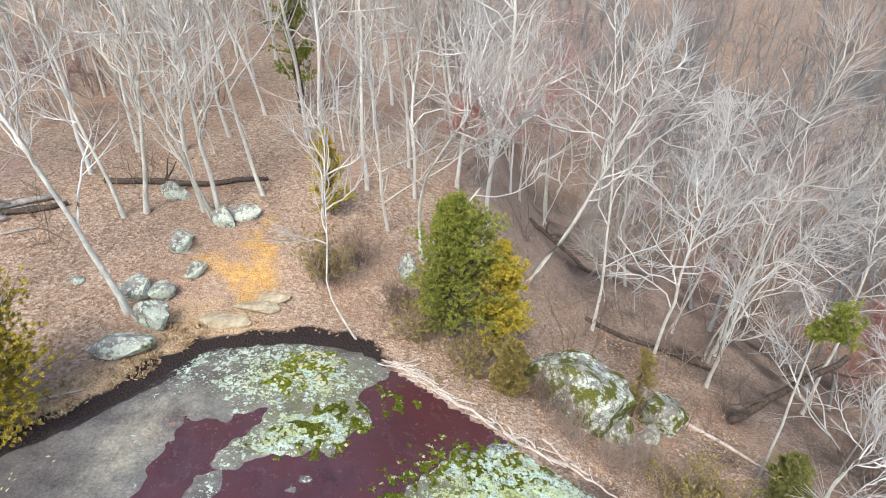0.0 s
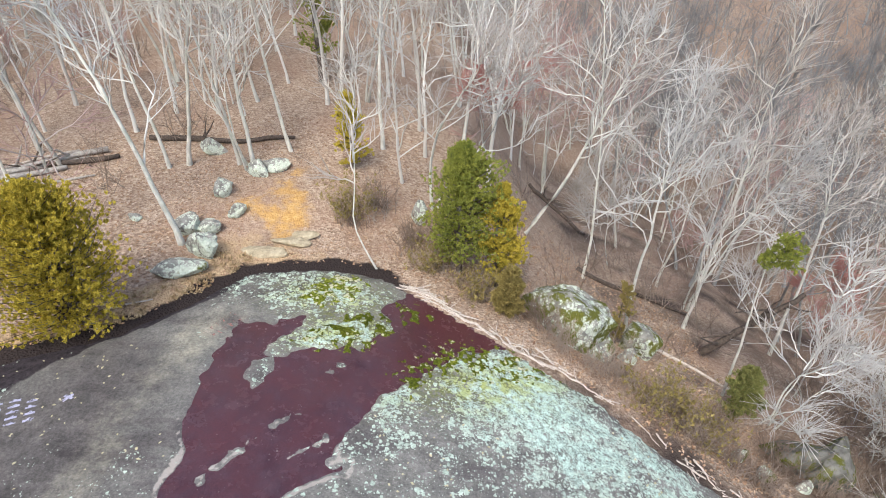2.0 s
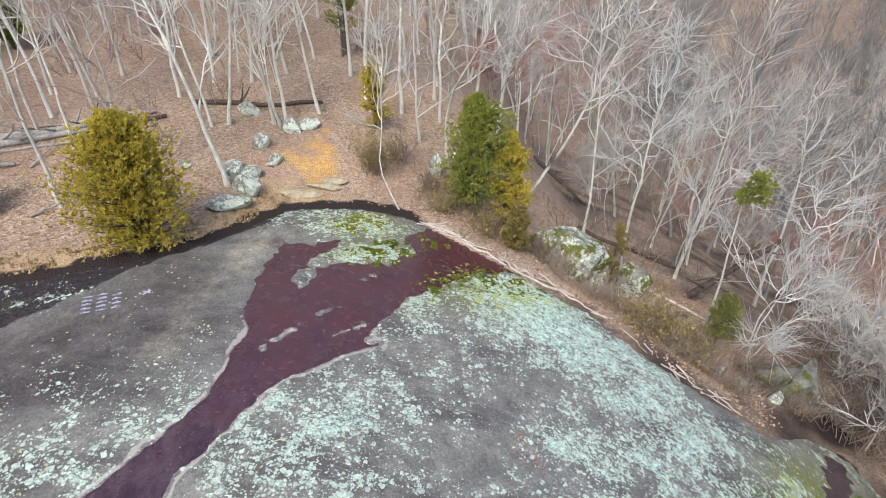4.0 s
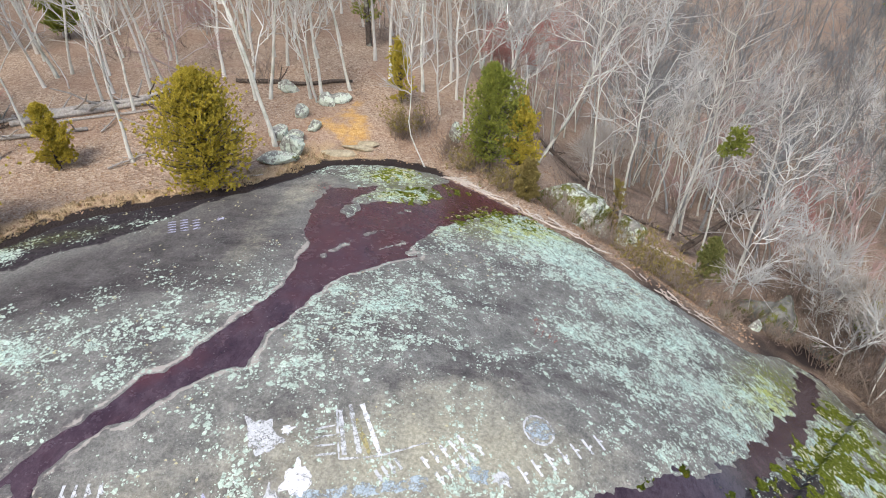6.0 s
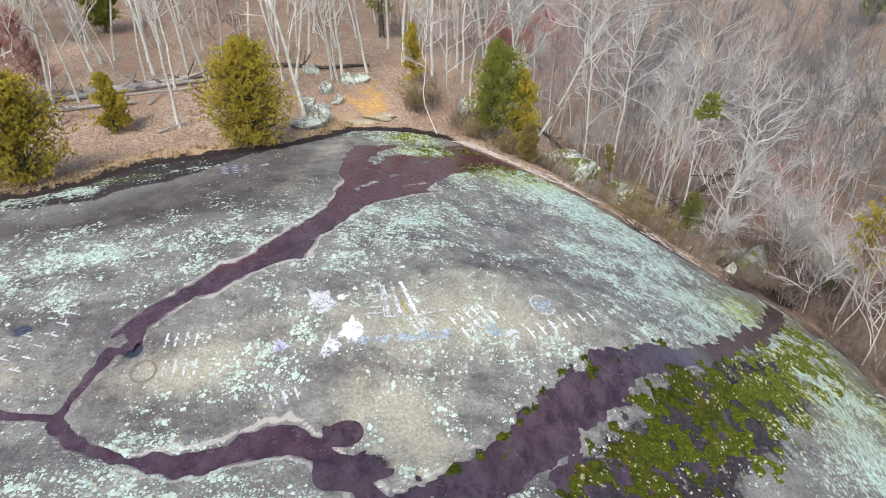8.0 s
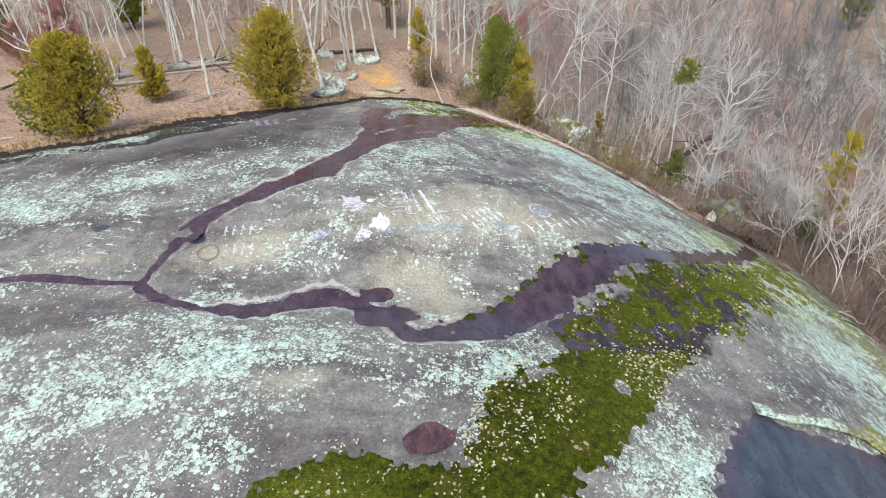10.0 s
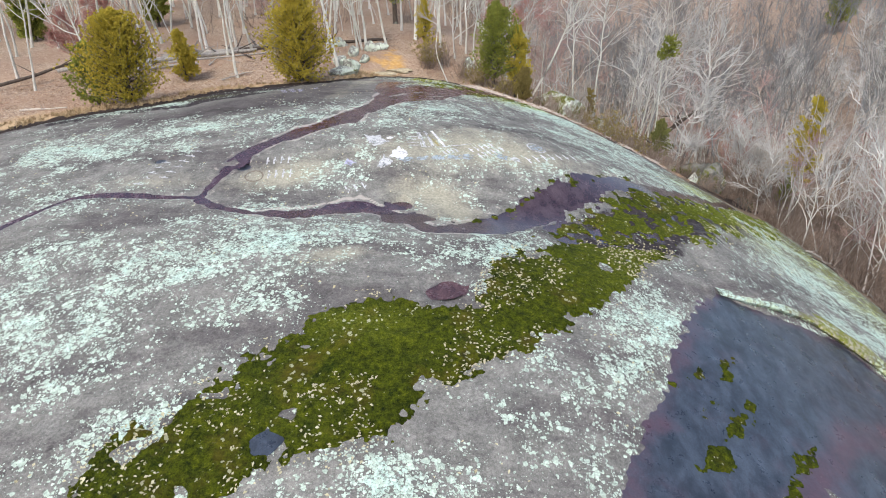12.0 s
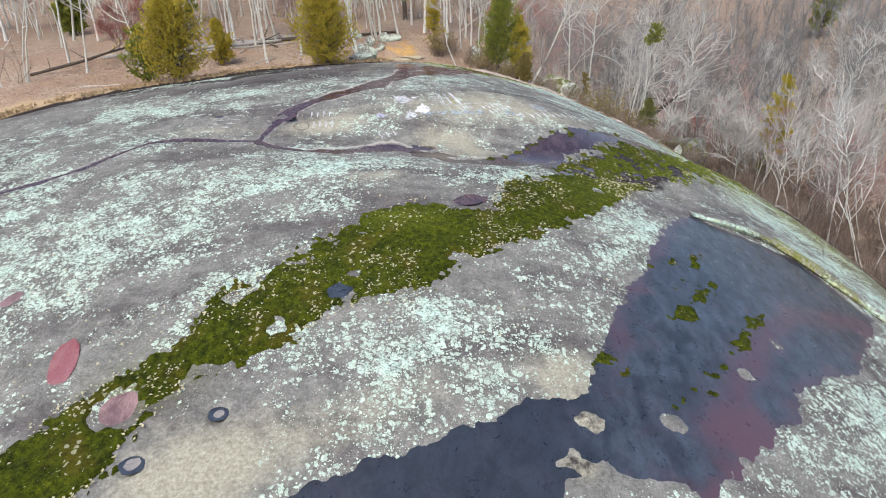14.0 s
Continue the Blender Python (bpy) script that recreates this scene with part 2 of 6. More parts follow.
def make_plain(name, low, high, scale=6.0, rough=0.85):
    k = Nodes(name, rough)
    n = k.noise(scale, 5, 0.7)
    k.bump(n, 0.4, 0.01)
    return k.done(k.ramp(n, (0.3, low), (0.7, high)))


GRANITE, BOULDER, MOSS, LITTER = make_granite(), make_boulder("boulder_stone", 0.6, 0.28, 1.15), make_moss(), make_litter()
BLOCK_STONE = make_boulder("block_stone", 0.48, -0.40, 0.6)
PATH_STONE = make_plain("path_stone", (0.22, 0.185, 0.12), (0.52, 0.45, 0.32), 5)
MOSSY_STONE = make_boulder("mossy_stone", 0.46, 0.25)
MAROON = make_water("maroon_water", (0.034, 0.015, 0.022), (0.082, 0.050, 0.062), (0.080, 0.027, 0.031), 0.4, 0.12)
SEEP = make_water("seep_water", (0.028, 0.014, 0.020), (0.080, 0.054, 0.062), (0.052, 0.028, 0.034), 0.4)
# both blue tones hold the sky's reflection as base colour, over dark algae
SKY_SLATE = make_water("sky_tinted_water", (0.016, 0.021, 0.031), (0.056, 0.070, 0.095), (0.085, 0.046, 0.062), 0.10, 0.22)
ROUGH_POOL = make_water("silted_water", (0.030, 0.012, 0.014), (0.115, 0.06, 0.06), (0.075, 0.030, 0.032), 0.3, 0.15)
RED_POOL = make_water("red_water", (0.21, 0.058, 0.064), (0.29, 0.13, 0.135), (0.14, 0.085, 0.09), 0.15, 0.3)
PINK_POOL = make_water("pink_water", (0.11, 0.06, 0.066), (0.30, 0.19, 0.185), (0.17, 0.085, 0.095), 0.3, 0.3)
BARK_PALE = make_bark("pale_bark", (0.46, 0.46, 0.41), (0.80, 0.80, 0.73))
BARK_GREY = make_bark("grey_bark", (0.40, 0.395, 0.355), (0.70, 0.69, 0.63))
BARK_DARK = make_bark("dark_bark", (0.05, 0.04, 0.035), (0.16, 0.13, 0.11))
TWIG_GREY = make_twig("grey_twigs", (0.80, 0.79, 0.73), (0.52, 0.49, 0.44), (0.72, 0.72, 0.68), (0.42, 0.375, 0.335), tips=((0.56, 0.55, 0.51), (0.40, 0.35, 0.305), (0.53, 0.53, 0.51), (0.36, 0.29, 0.25)))
# distance haze is put into these dim grey-blue twig colours
TWIG_FAR_HAZE = make_twig("hazed_far_twigs", (0.36, 0.375, 0.365), (0.20, 0.19, 0.175), (0.32, 0.335, 0.335), (0.20, 0.178, 0.163), tips=((0.25, 0.262, 0.258), (0.15, 0.135, 0.125), (0.22, 0.232, 0.24), (0.16, 0.13, 0.12)))
TWIG_RED = make_twig("reddish_twigs", (0.44, 0.40, 0.37), (0.40, 0.34, 0.31), (0.32, 0.26, 0.235), tips=((0.40, 0.255, 0.235), (0.44, 0.29, 0.265), (0.32, 0.21, 0.19)))
TWIG_BUD = make_twig("budding_twigs", (0.46, 0.40, 0.37), (0.40, 0.33, 0.30), (0.36, 0.29, 0.26), tips=((0.44, 0.20, 0.17), (0.48, 0.25, 0.215), (0.36, 0.17, 0.145)))
BRUSH = make_twig("brush_twigs", (0.20, 0.15, 0.12), (0.36, 0.29, 0.235), (0.16, 0.115, 0.09), (0.46, 0.42, 0.37))
CEDAR = make_leaf("cedar_foliage", (0.22, 0.18, 0.028), (0.38, 0.305, 0.042), (0.52, 0.415, 0.058), (0.66, 0.53, 0.09))
CEDAR_GREEN = make_leaf("green_cedar_foliage", (0.095, 0.125, 0.028), (0.18, 0.21, 0.044), (0.30, 0.315, 0.06), (0.46, 0.43, 0.085))
DULL = make_leaf("dull_cedar_foliage", (0.09, 0.105, 0.032), (0.15, 0.16, 0.05), (0.22, 0.22, 0.075), (0.30, 0.29, 0.11))
SCRUB = make_leaf("scrub_foliage", (0.12, 0.095, 0.035), (0.19, 0.15, 0.05), (0.27, 0.215, 0.075), (0.36, 0.29, 0.10))
DRIFT = make_plain("weathered_wood", (0.30, 0.25, 0.21), (0.66, 0.60, 0.53), 14)
DARK_LOG = make_plain("rotten_wood", (0.035, 0.028, 0.024), (0.14, 0.11, 0.09), 9)
GREY_LOG = make_plain("grey_dead_wood", (0.22, 0.20, 0.18), (0.48, 0.45, 0.41), 9)
LEAF = make_leaf("dry_leaves", (0.12, 0.065, 0.04), (0.28, 0.17, 0.105), (0.42, 0.29, 0.19), (0.58, 0.45, 0.33))
PAINT_WHITE = make_paint("white_paint", (0.58, 0.59, 0.61), (0.82, 0.82, 0.84), 0.42)
PAINT_BLUE = make_paint("faded_blue_paint", (0.27, 0.34, 0.39), (0.46, 0.53, 0.58), 0.48)
PAINT_LILAC = make_paint("lilac_paint", (0.34, 0.34, 0.48), (0.55, 0.55, 0.70), 0.43)
PAINT_RED = make_paint("red_paint", (0.34, 0.15, 0.13), (0.52, 0.25, 0.22), 0.50)
PAINT_OCHRE = make_paint("ochre_paint", (0.30, 0.26, 0.12), (0.46, 0.40, 0.20), 0.46)
PAINT_BROWN = make_paint("brown_paint", (0.15, 0.125, 0.10), (0.25, 0.215, 0.175), 0.38)
PAINT_PALE = make_paint("faded_white_paint", (0.44, 0.45, 0.46), (0.68, 0.69, 0.70), 0.44)
PALE_SILT = make_plain("pale_silt", (0.19, 0.175, 0.165), (0.33, 0.30, 0.285), 14)


# ---- shapes of the land ----
def smooth(a, b, v):
    s = np.clip((v - a) / (b - a), 0, 1)
    return s * s * (3 - 2 * s)


def hash2(i, j, seed):
    v = np.sin(i * 127.1 + j * 311.7 + seed * 74.7) * 43758.5453
    return v - np.floor(v)


def rough(x, y, size, seed=0, octaves=3):
    """Smooth noise from -1 to 1 with bumps of about that size in metres."""
    total, amp, norm = 0.0, 1.0, 0.0
    for o in range(octaves):
        u, v = np.asarray(x, float) / size * 2**o, np.asarray(y, float) / size * 2**o
        i, j = np.floor(u), np.floor(v)
        a, b = u - i, v - j
        a, b = a * a * (3 - 2 * a), b * b * (3 - 2 * b)
        s = seed + 13 * o
        low = hash2(i, j, s) * (1 - a) + hash2(i + 1, j, s) * a
        high = hash2(i, j + 1, s) * (1 - a) + hash2(i + 1, j + 1, s) * a
        total, norm, amp = total + amp * (2 * (low * (1 - b) + high * b) - 1), norm + amp, amp * 0.5
    return total / norm


def inside(x, y, outline):
    """Signed distance to a closed outline: positive inside."""
    x, y = np.asarray(x, float), np.asarray(y, float)
    best, odd = np.full(x.shape, 1e9), np.zeros(x.shape, bool)
    for (ax, ay), (bx, by) in zip(outline, outline[1:] + outline[:1]):
        dx, dy = bx - ax, by - ay
        s = np.clip(((x - ax) * dx + (y - ay) * dy) / (dx * dx + dy * dy + 1e-9), 0, 1)
        best = np.minimum(best, (x - ax - s * dx) ** 2 + (y - ay - s * dy) ** 2)
        if ay != by:
            odd ^= ((ay > y) != (by > y)) & (x < (y - ay) * dx / dy + ax)
    return np.where(odd, 1, -1) * np.sqrt(best)


def near_line(x, y, line):
    """Distance to an open line."""
    best = np.full(np.shape(x), 1e9)
    for (ax, ay), (bx, by) in zip(line, line[1:]):
        dx, dy = bx - ax, by - ay
        s = np.clip(((x - ax) * dx + (y - ay) * dy) / (dx * dx + dy * dy + 1e-9), 0, 1)
        best = np.minimum(best, (x - ax - s * dx) ** 2 + (y - ay - s * dy) ** 2)
    return np.sqrt(best)


def spot(x, y, cx, cy, rx, ry, turn=0.0):
    """About 1 in an ellipse, falling to 0 round it."""
    c, s = math.cos(radians(turn)), math.sin(radians(turn))
    u, v = ((x - cx) * c + (y - cy) * s) / rx, (-(x - cx) * s + (y - cy) * c) / ry
    return np.exp(-(u * u + v * v))


ROCK_EDGE = [(-36, -20), (-32, -8), (-27, 0), (-24.2, 1.9), (-22, 3.4), (-19.8, 4.3), (-17.8, 4.3), (-16.4, 5.2), (-15.6, 6.5), (-14.4, 7.5), (-11.9, 8.4), (-9.6, 9.6), (-8, 11.4), (-7.1, 13.2), (-5.9, 13.5),
             (-3.9, 13.9), (-2.4, 13.7), (-1.2, 12.8), (0.7, 11.4), (2.6, 10.4), (4.5, 9.3), (6.2, 7.9), (8.0, 6.7), (10.0, 6.1), (12.2, 7.2), (14.2, 6.8), (15.2, 3), (16, -3),
             (16.5, -10), (16, -25), (15, -48), (-30, -48)]
STREAM_TOP = [(-6.47, 10.18), (-6.48, 8.71), (-6.55, 7.43), (-6.5, 5.99), (-6.25, 5.1), (-6.2, 3.9), (-6.35, 2.3), (-7.14, 1.02), (-7.3, 0.9), (-6.1, 0.6), (-5.6, 1.5), (-4.95, 2.7),
              (-4.43, 3.31), (-3.58, 4.08), (-2.47, 4.74), (-2.44, 5.07), (-2.8, 4.94), (-2.59, 5.7), (-2.3, 6.43), (-1.83, 7.32), (-1.22, 7.95), (-0.21, 9.15), (0.92, 10.09), (1.5, 10.5),
              (0.77, 11.0), (-0.4, 11.7), (-1.41, 12.4), (-1.9, 12.0), (-2.3, 11.2), (-3.1, 10.7), (-4.0, 10.5), (-4.6, 10.7), (-5.43, 10.1)]
STREAM_MID = [(-6.35, 2.4), (-7.14, 1.02), (-7.82, -0.27), (-8.4, -1.02), (-9.02, -0.97), (-9.34, -1.8), (-9.73, -2.55), (-10.21, -3.19), (-10.6, -3.8), (-10.9, -4.35), (-10.95, -5.0),
              (-10.85, -5.85), (-11.07, -6.2), (-11.13, -6.95), (-10.48, -7.48), (-9.53, -7.94), (-8.43, -8.26), (-7.59, -8.31), (-6.89, -7.97), (-6.28, -7.63), (-5.48, -7.4), (-4.75, -7.28),
              (-4.75, -7.0), (-5.22, -6.77), (-5.82, -6.36), (-6.07, -6.41), (-6.44, -6.77), (-7.03, -7.14), (-7.79, -7.49), (-8.76, -7.52), (-9.78, -7.46), (-10.45, -7.1), (-10.85, -6.6),
              (-10.75, -6.0), (-10.7, -5.35), (-10.5, -4.92), (-10.2, -4.5), (-10.0, -3.9), (-9.46, -3.32), (-8.65, -2.89), (-8.06, -2.19), (-7.42, -1.54), (-6.45, -0.99), (-6.19, -0.12), (-5.8, 1.2)]
RIVULET = [(-11.0, -6.7), (-12.2, -6.65), (-13.2, -6.5), (-14.4, -6.35), (-15.4, -6.5), (-16.1, -7.3), (-17.0, -8.6), (-18.2, -9.4), (-19.6, -9.9), (-22, -10.8), (-25, -12)]
NECK = [(-10.55, -4.7), (-10.8, -5.5), (-10.95, -6.2), (-10.95, -6.9), (-10.3, -7.3), (-9.4, -7.7)]
LINK = [(-5.84, -7.0), (-4.9, -7.35), (-4.1, -8.0), (-3.46, -8.7), (-2.4, -8.6), (-1.32, -8.1), (-0.2, -7.2), (0.9, -6.3)]
ISLAND = [(-4.65, 10.16), (-4.6, 11.4), (-3.28, 12.0), (-2.3, 12.0), (-2.0, 11.1), (-1.81, 10.19), (-2.29, 9.63), (-2.5, 8.84), (-2.95, 9.14), (-3.23, 8.95), (-3.98, 9.15), (-4.53, 8.52), (-4.9, 7.8), (-5.15, 7.13), (-5.4, 7.7), (-5.2, 8.68), (-4.8, 9.44)]
DAMP = [(-22, 3.2), (-17, 6.2), (-15, 7.2), (-12.9, 7.9), (-10.9, 8.9), (-9.5, 9.8), (-8.2, 11.4), (-7.2, 13.0), (-6.7, 12.3), (-7.4, 11.2), (-8.6, 9.9), (-9.7, 8.6), (-10.7, 7.4), (-11.6, 6.1), (-12.8, 4.8), (-14.2, 3.9), (-15.8, 2.8), (-18, 2.6), (-21, 2.2)]
STREAM_EAST = [(-3.0, -7.95), (-2.07, -7.3), (-1.3, -6.7), (-0.65, -6.05), (0.2, -5.2), (1.0, -4.4), (2.1, -3.5), (3.4, -2.75), (4.8, -2.0), (6.2, -1.2), (8.3, 0.9), (10.8, 3.6), (12.6, 6.0), (13.6, 6.2),
               (12.9, 4.6), (11.0, 2.3), (9.0, 0.2), (7.2, -1.3), (5.6, -2.8), (4.3, -3.6), (3.2, -4.2), (2.5, -5.0), (1.5, -5.9), (0.4, -7.0), (-0.6, -7.9), (-1.31, -8.45), (-2.59, -8.6), (-3.2, -8.5)]
SEEP_FLAT = [(-0.9, -8.2), (0.4, -7.0), (2.5, -5.0), (4.3, -3.6), (6.4, -2.4), (8.2, -1.4), (8.0, -3.4), (6.6, -5.2), (5.2, -6.6), (3.5, -8.0), (1.0, -8.8)]
BASIN = [(5.5, -8.9), (3.89, -11.04), (2.38, -13.41), (1.39, -15.13), (0.62, -16.27), (0.28, -17.39), (-0.25, -18.15), (-0.47, -19.25), (-1.19, -19.59), (-1.97, -19.69), (-2.89, -20.2),
         (-4.1, -20.73), (-5.02, -20.99), (-5.79, -21.36), (-6.64, -21.68), (-7.6, -22.1), (-8.3, -23.2), (-5, -24.2), (-1.8, -22.4), (-1.5, -21.6), (-0.53, -21.2), (0.28, -21.3), (1.42, -21.6),
         (2.24, -21.0), (3.66, -19.89), (4.95, -18.78), (5.69, -17.67), (7.09, -16.73), (8.62, -15.82), (10.6, -13.3), (12.2, -11.4), (11.3, -10.4), (10.6, -9.5), (9.8, -9.0), (8.0, -9.2), (6.2, -9.4)]
MOSS_BAND = [(-13.4, -20.9), (-12.5, -19.95), (-11.5, -19.1), (-10.3, -18.0), (-9.9, -16.5), (-8.72, -15.76), (-7.94, -14.81), (-6.92, -13.84), (-5.92, -12.9), (-5.1, -12.32), (-4.4, -12.2),
             (-3.6, -12.5), (-2.3, -12.3), (-1.9, -11.2), (-1.6, -10.3), (-0.6, -9.3), (0.6, -8.4), (2.2, -8.0), (3.6, -7.4), (4.6, -7.4), (2.84, -9.81), (1.19, -11.5), (-0.01, -12.82), (-1.18, -13.71),
             (-2.24, -14.65), (-3.44, -15.49), (-4.05, -16.3), (-5.18, -17.05), (-5.9, -16.92), (-6.73, -17.43), (-7.6, -18.3), (-8.8, -18.95), (-9.7, -19.3), (-10.2, -20.0), (-10.6, -20.9), (-11.3, -22.0), (-13.5, -22.2)]
MOSS_FLAT = [(0.2, -7.6), (1.7, -6.0), (3.0, -4.5), (4.2, -3.5), (6.0, -2.3), (7.6, -1.0), (9.2, 0.5), (11.2, 2.7), (12.9, 4.6), (14.2, 2.6), (12.6, 0.0), (10.4, -2.2), (8.4, -4.3), (6.6, -5.8),
             (4.77, -7.5), (3.2, -8.8), (1.6, -8.8)]
MOSS_KNOLL = [(-4.91, 10.9), (-4.85, 11.72), (-4.35, 12.8), (-3.28, 13.1), (-2.75, 12.6), (-3.13, 11.58), (-4.04, 10.95)]
MOSS_SEEP = [(-1.8, 11.8), (-1.25, 12.0), (-0.6, 10.9), (-0.75, 10.4), (-1.3, 10.6)]
MOSS_SHORE = [(-1.8, 8.1), (-1.1, 9.4), (0.2, 10.35), (1.4, 10.7), (2.4, 10.1), (3.2, 9.6), (2.2, 8.9), (0.9, 8.6), (-0.2, 8.4), (-1.1, 7.4)]
LEDGE = [(5.5, -9.3), (6.4, -9.3), (7.7, -8.9), (9.2, -8.7), (10.4, -9.3), (11.3, -10.1), (12.4, -10.9), (13.2, -12.2)]
POTHOLES = [(-4.47, -6.62, 0.52, 0.30), (-4.45, -7.85, 0.62, 0.12), (-3.66, -7.5, 0.55, 0.10), (-10.05, -4.6, 0.33, 0.16), (-13.3, -3.9, 0.34, 0.16), (-3.1, -11.8, 0.62, 0.10),
            (-13.0, -18.0, 0.5, 0.045), (-12.85, -18.7, 0.5, 0.045), (-11.06, -19.8, 0.55, 0.05), (-10.24, -21.15, 0.34, 0.10), (-8.75, -20.1, 0.27, 0.12), (-9.55, -5.34, 0.26, 0.04), (-15.6, -16.0, 0.4, 0.03), (-6.57, -16.55, 0.35, 0.02)]
TONGUES = [[(-5.63, 4.14), (-5.1, 4.9), (-4.6, 5.5), (-4.02, 6.36)], [(-3.77, 5.09), (-2.89, 5.77)], [(-3.3, 8.0), (-2.9, 8.5)]]


def dome(x, y):
    """The even swell of the rock, without its channels."""
    x, y = np.asarray(x, float), np.asarray(y, float)
    xm = np.clip(x, -7.3, 9.0)
    z = -0.885 - 0.037 * y - 0.00647 * y * y - 0.2436 * xm - 0.01672 * xm * xm - 0.00163 * x * y
    z = z - 0.004 * np.minimum(x + 7.3, 0) ** 2 - 0.5446 * np.maximum(x - 9, 0)
    z = z + 0.395 * np.exp(-((x / 7) ** 2) - ((y + 1.5) / 3.5) ** 2) - 0.652 * np.exp(-(((x + 4) / 7) ** 2) - ((y + 6.6) / 2.2) ** 2)
    return z + 0.05 * rough(x, y, 3.0, 5, 2)


def water_depth(x, y):
    """How far inside any water each place lies."""
    wob = 0.26 * rough(x, y, 1.0, 3, 5) + 0.09 * rough(x, y, 0.3, 23, 2)
    d = np.maximum(inside(x, y, STREAM_TOP), inside(x, y, STREAM_MID)) + wob
    d = np.maximum(d, inside(x, y, STREAM_EAST) + wob + 0.3 * rough(x, y, 0.5, 14, 4) + 0.2 * rough(x, y, 0.17, 25, 2))
    d = np.maximum(d, np.minimum(inside(x, y, SEEP_FLAT) + 0.3 * rough(x, y, 0.5, 16, 3), 0.04 + 0.9 * rough(x, y, 0.9, 15, 5)))
    d = np.maximum(d, inside(x, y, BASIN) + wob + 0.16 * rough(x, y, 0.16, 24, 2))
    d = np.maximum(d, 0.21 + 0.10 * rough(x, y, 1.3, 8) - near_line(x, y, RIVULET))
    for line in TONGUES:
        d = np.minimum(d, near_line(x, y, line) + 0.09 - 0.30 * np.abs(rough(x, y, 0.4, 4, 4)) - 0.2 * rough(x, y, 0.16, 6, 2))
    d = np.minimum(d, 0.10 + 0.55 * rough(x, y, 0.7, 17, 5) - inside(x, y, ISLAND))
    d = np.maximum(d, 0.34 + 0.2 * rough(x, y, 0.8, 18, 4) - near_line(x, y, LINK))
    d = np.maximum(d, 0.20 + 0.16 * rough(x, y, 0.6, 18, 4) - near_line(x, y, NECK))
    for cx, cy, r in ((-0.76, -20.05, 0.34), (-1.15, -21.2, 0.3), (3.88, -17.73, 0.2), (5.54, -16.14, 0.16), (1.25, -19.8, 0.1), (-10.55, -4.45, 0.25)):
        d = np.minimum(d, np.hypot(x - cx, (y - cy) * 1.3) - r * 0.75 - 0.42 * rough(x, y, 0.42, 4, 4))
    return d


def rock_z(x, y):
    x, y = np.asarray(x, float), np.asarray(y, float)
    z = dome(x, y) + 0.018 * rough(x, y, 0.8, 21, 3) + (0.014 + 0.03 * smooth(6.5, 8.0, y)) * rough(x, y, 0.34, 22, 2)
    z = z - 0.11 * smooth(-0.12, 0.4, water_depth(x, y))
    for cx, cy, r, deep in POTHOLES:
        d = np.hypot(x - cx, y - cy) + 0.08 * rough(x, y, 0.5, 9)
        z = z - deep * (1 - smooth(0.55 * r, 1.05 * r, d))
    # a split-off slab stands proud on the outer side of the basin
    side = inside(x, y, LEDGE + [(16, -13), (16, 6), (5.5, -4)])
    along = smooth(5.3, 6.5, x)
    z = z + 0.26 * along * smooth(-0.06, 0.06, side + 0.06 * rough(x, y, 0.5, 31)) * (1 - smooth(0.5, 5.0, side))
    out = -inside(x, y, ROCK_EDGE) + 0.22 * rough(x, y, 1.4, 12)
    return z - 0.10 * smooth(-1.0, 0.0, out) - 1.3 * smooth(0.0, 1.3, out)


def floor_trend(x, y):
    """The forest floor: level on the west, falling into a valley on the east."""
    z = -1.2 + 0.02 * np.maximum(y - 12, 0) * (1 - smooth(-5, 5, x)) - 7.5 * smooth(-8, 20, x) - 0.3 * np.clip(y - 12, 0, 40) * smooth(0, 8, x) * (1 - smooth(30, 80, x))
    return z - 2.6 * smooth(13.5, 22, x)


def ground_z(x, y):
    x, y = np.asarray(x, float), np.asarray(y, float)
    d = -inside(x, y, ROCK_EDGE)
    edge = dome(x, y) - 0.02 + 0.10 * smooth(0, 1.0, d)
    trend = floor_trend(x, y) + 0.18 * rough(x, y, 5.0, 40, 3)
    z = edge + (trend - edge) * smooth(0.3, 4.0, d)
    return z - 0.7 * smooth(-0.3, -1.3, d)


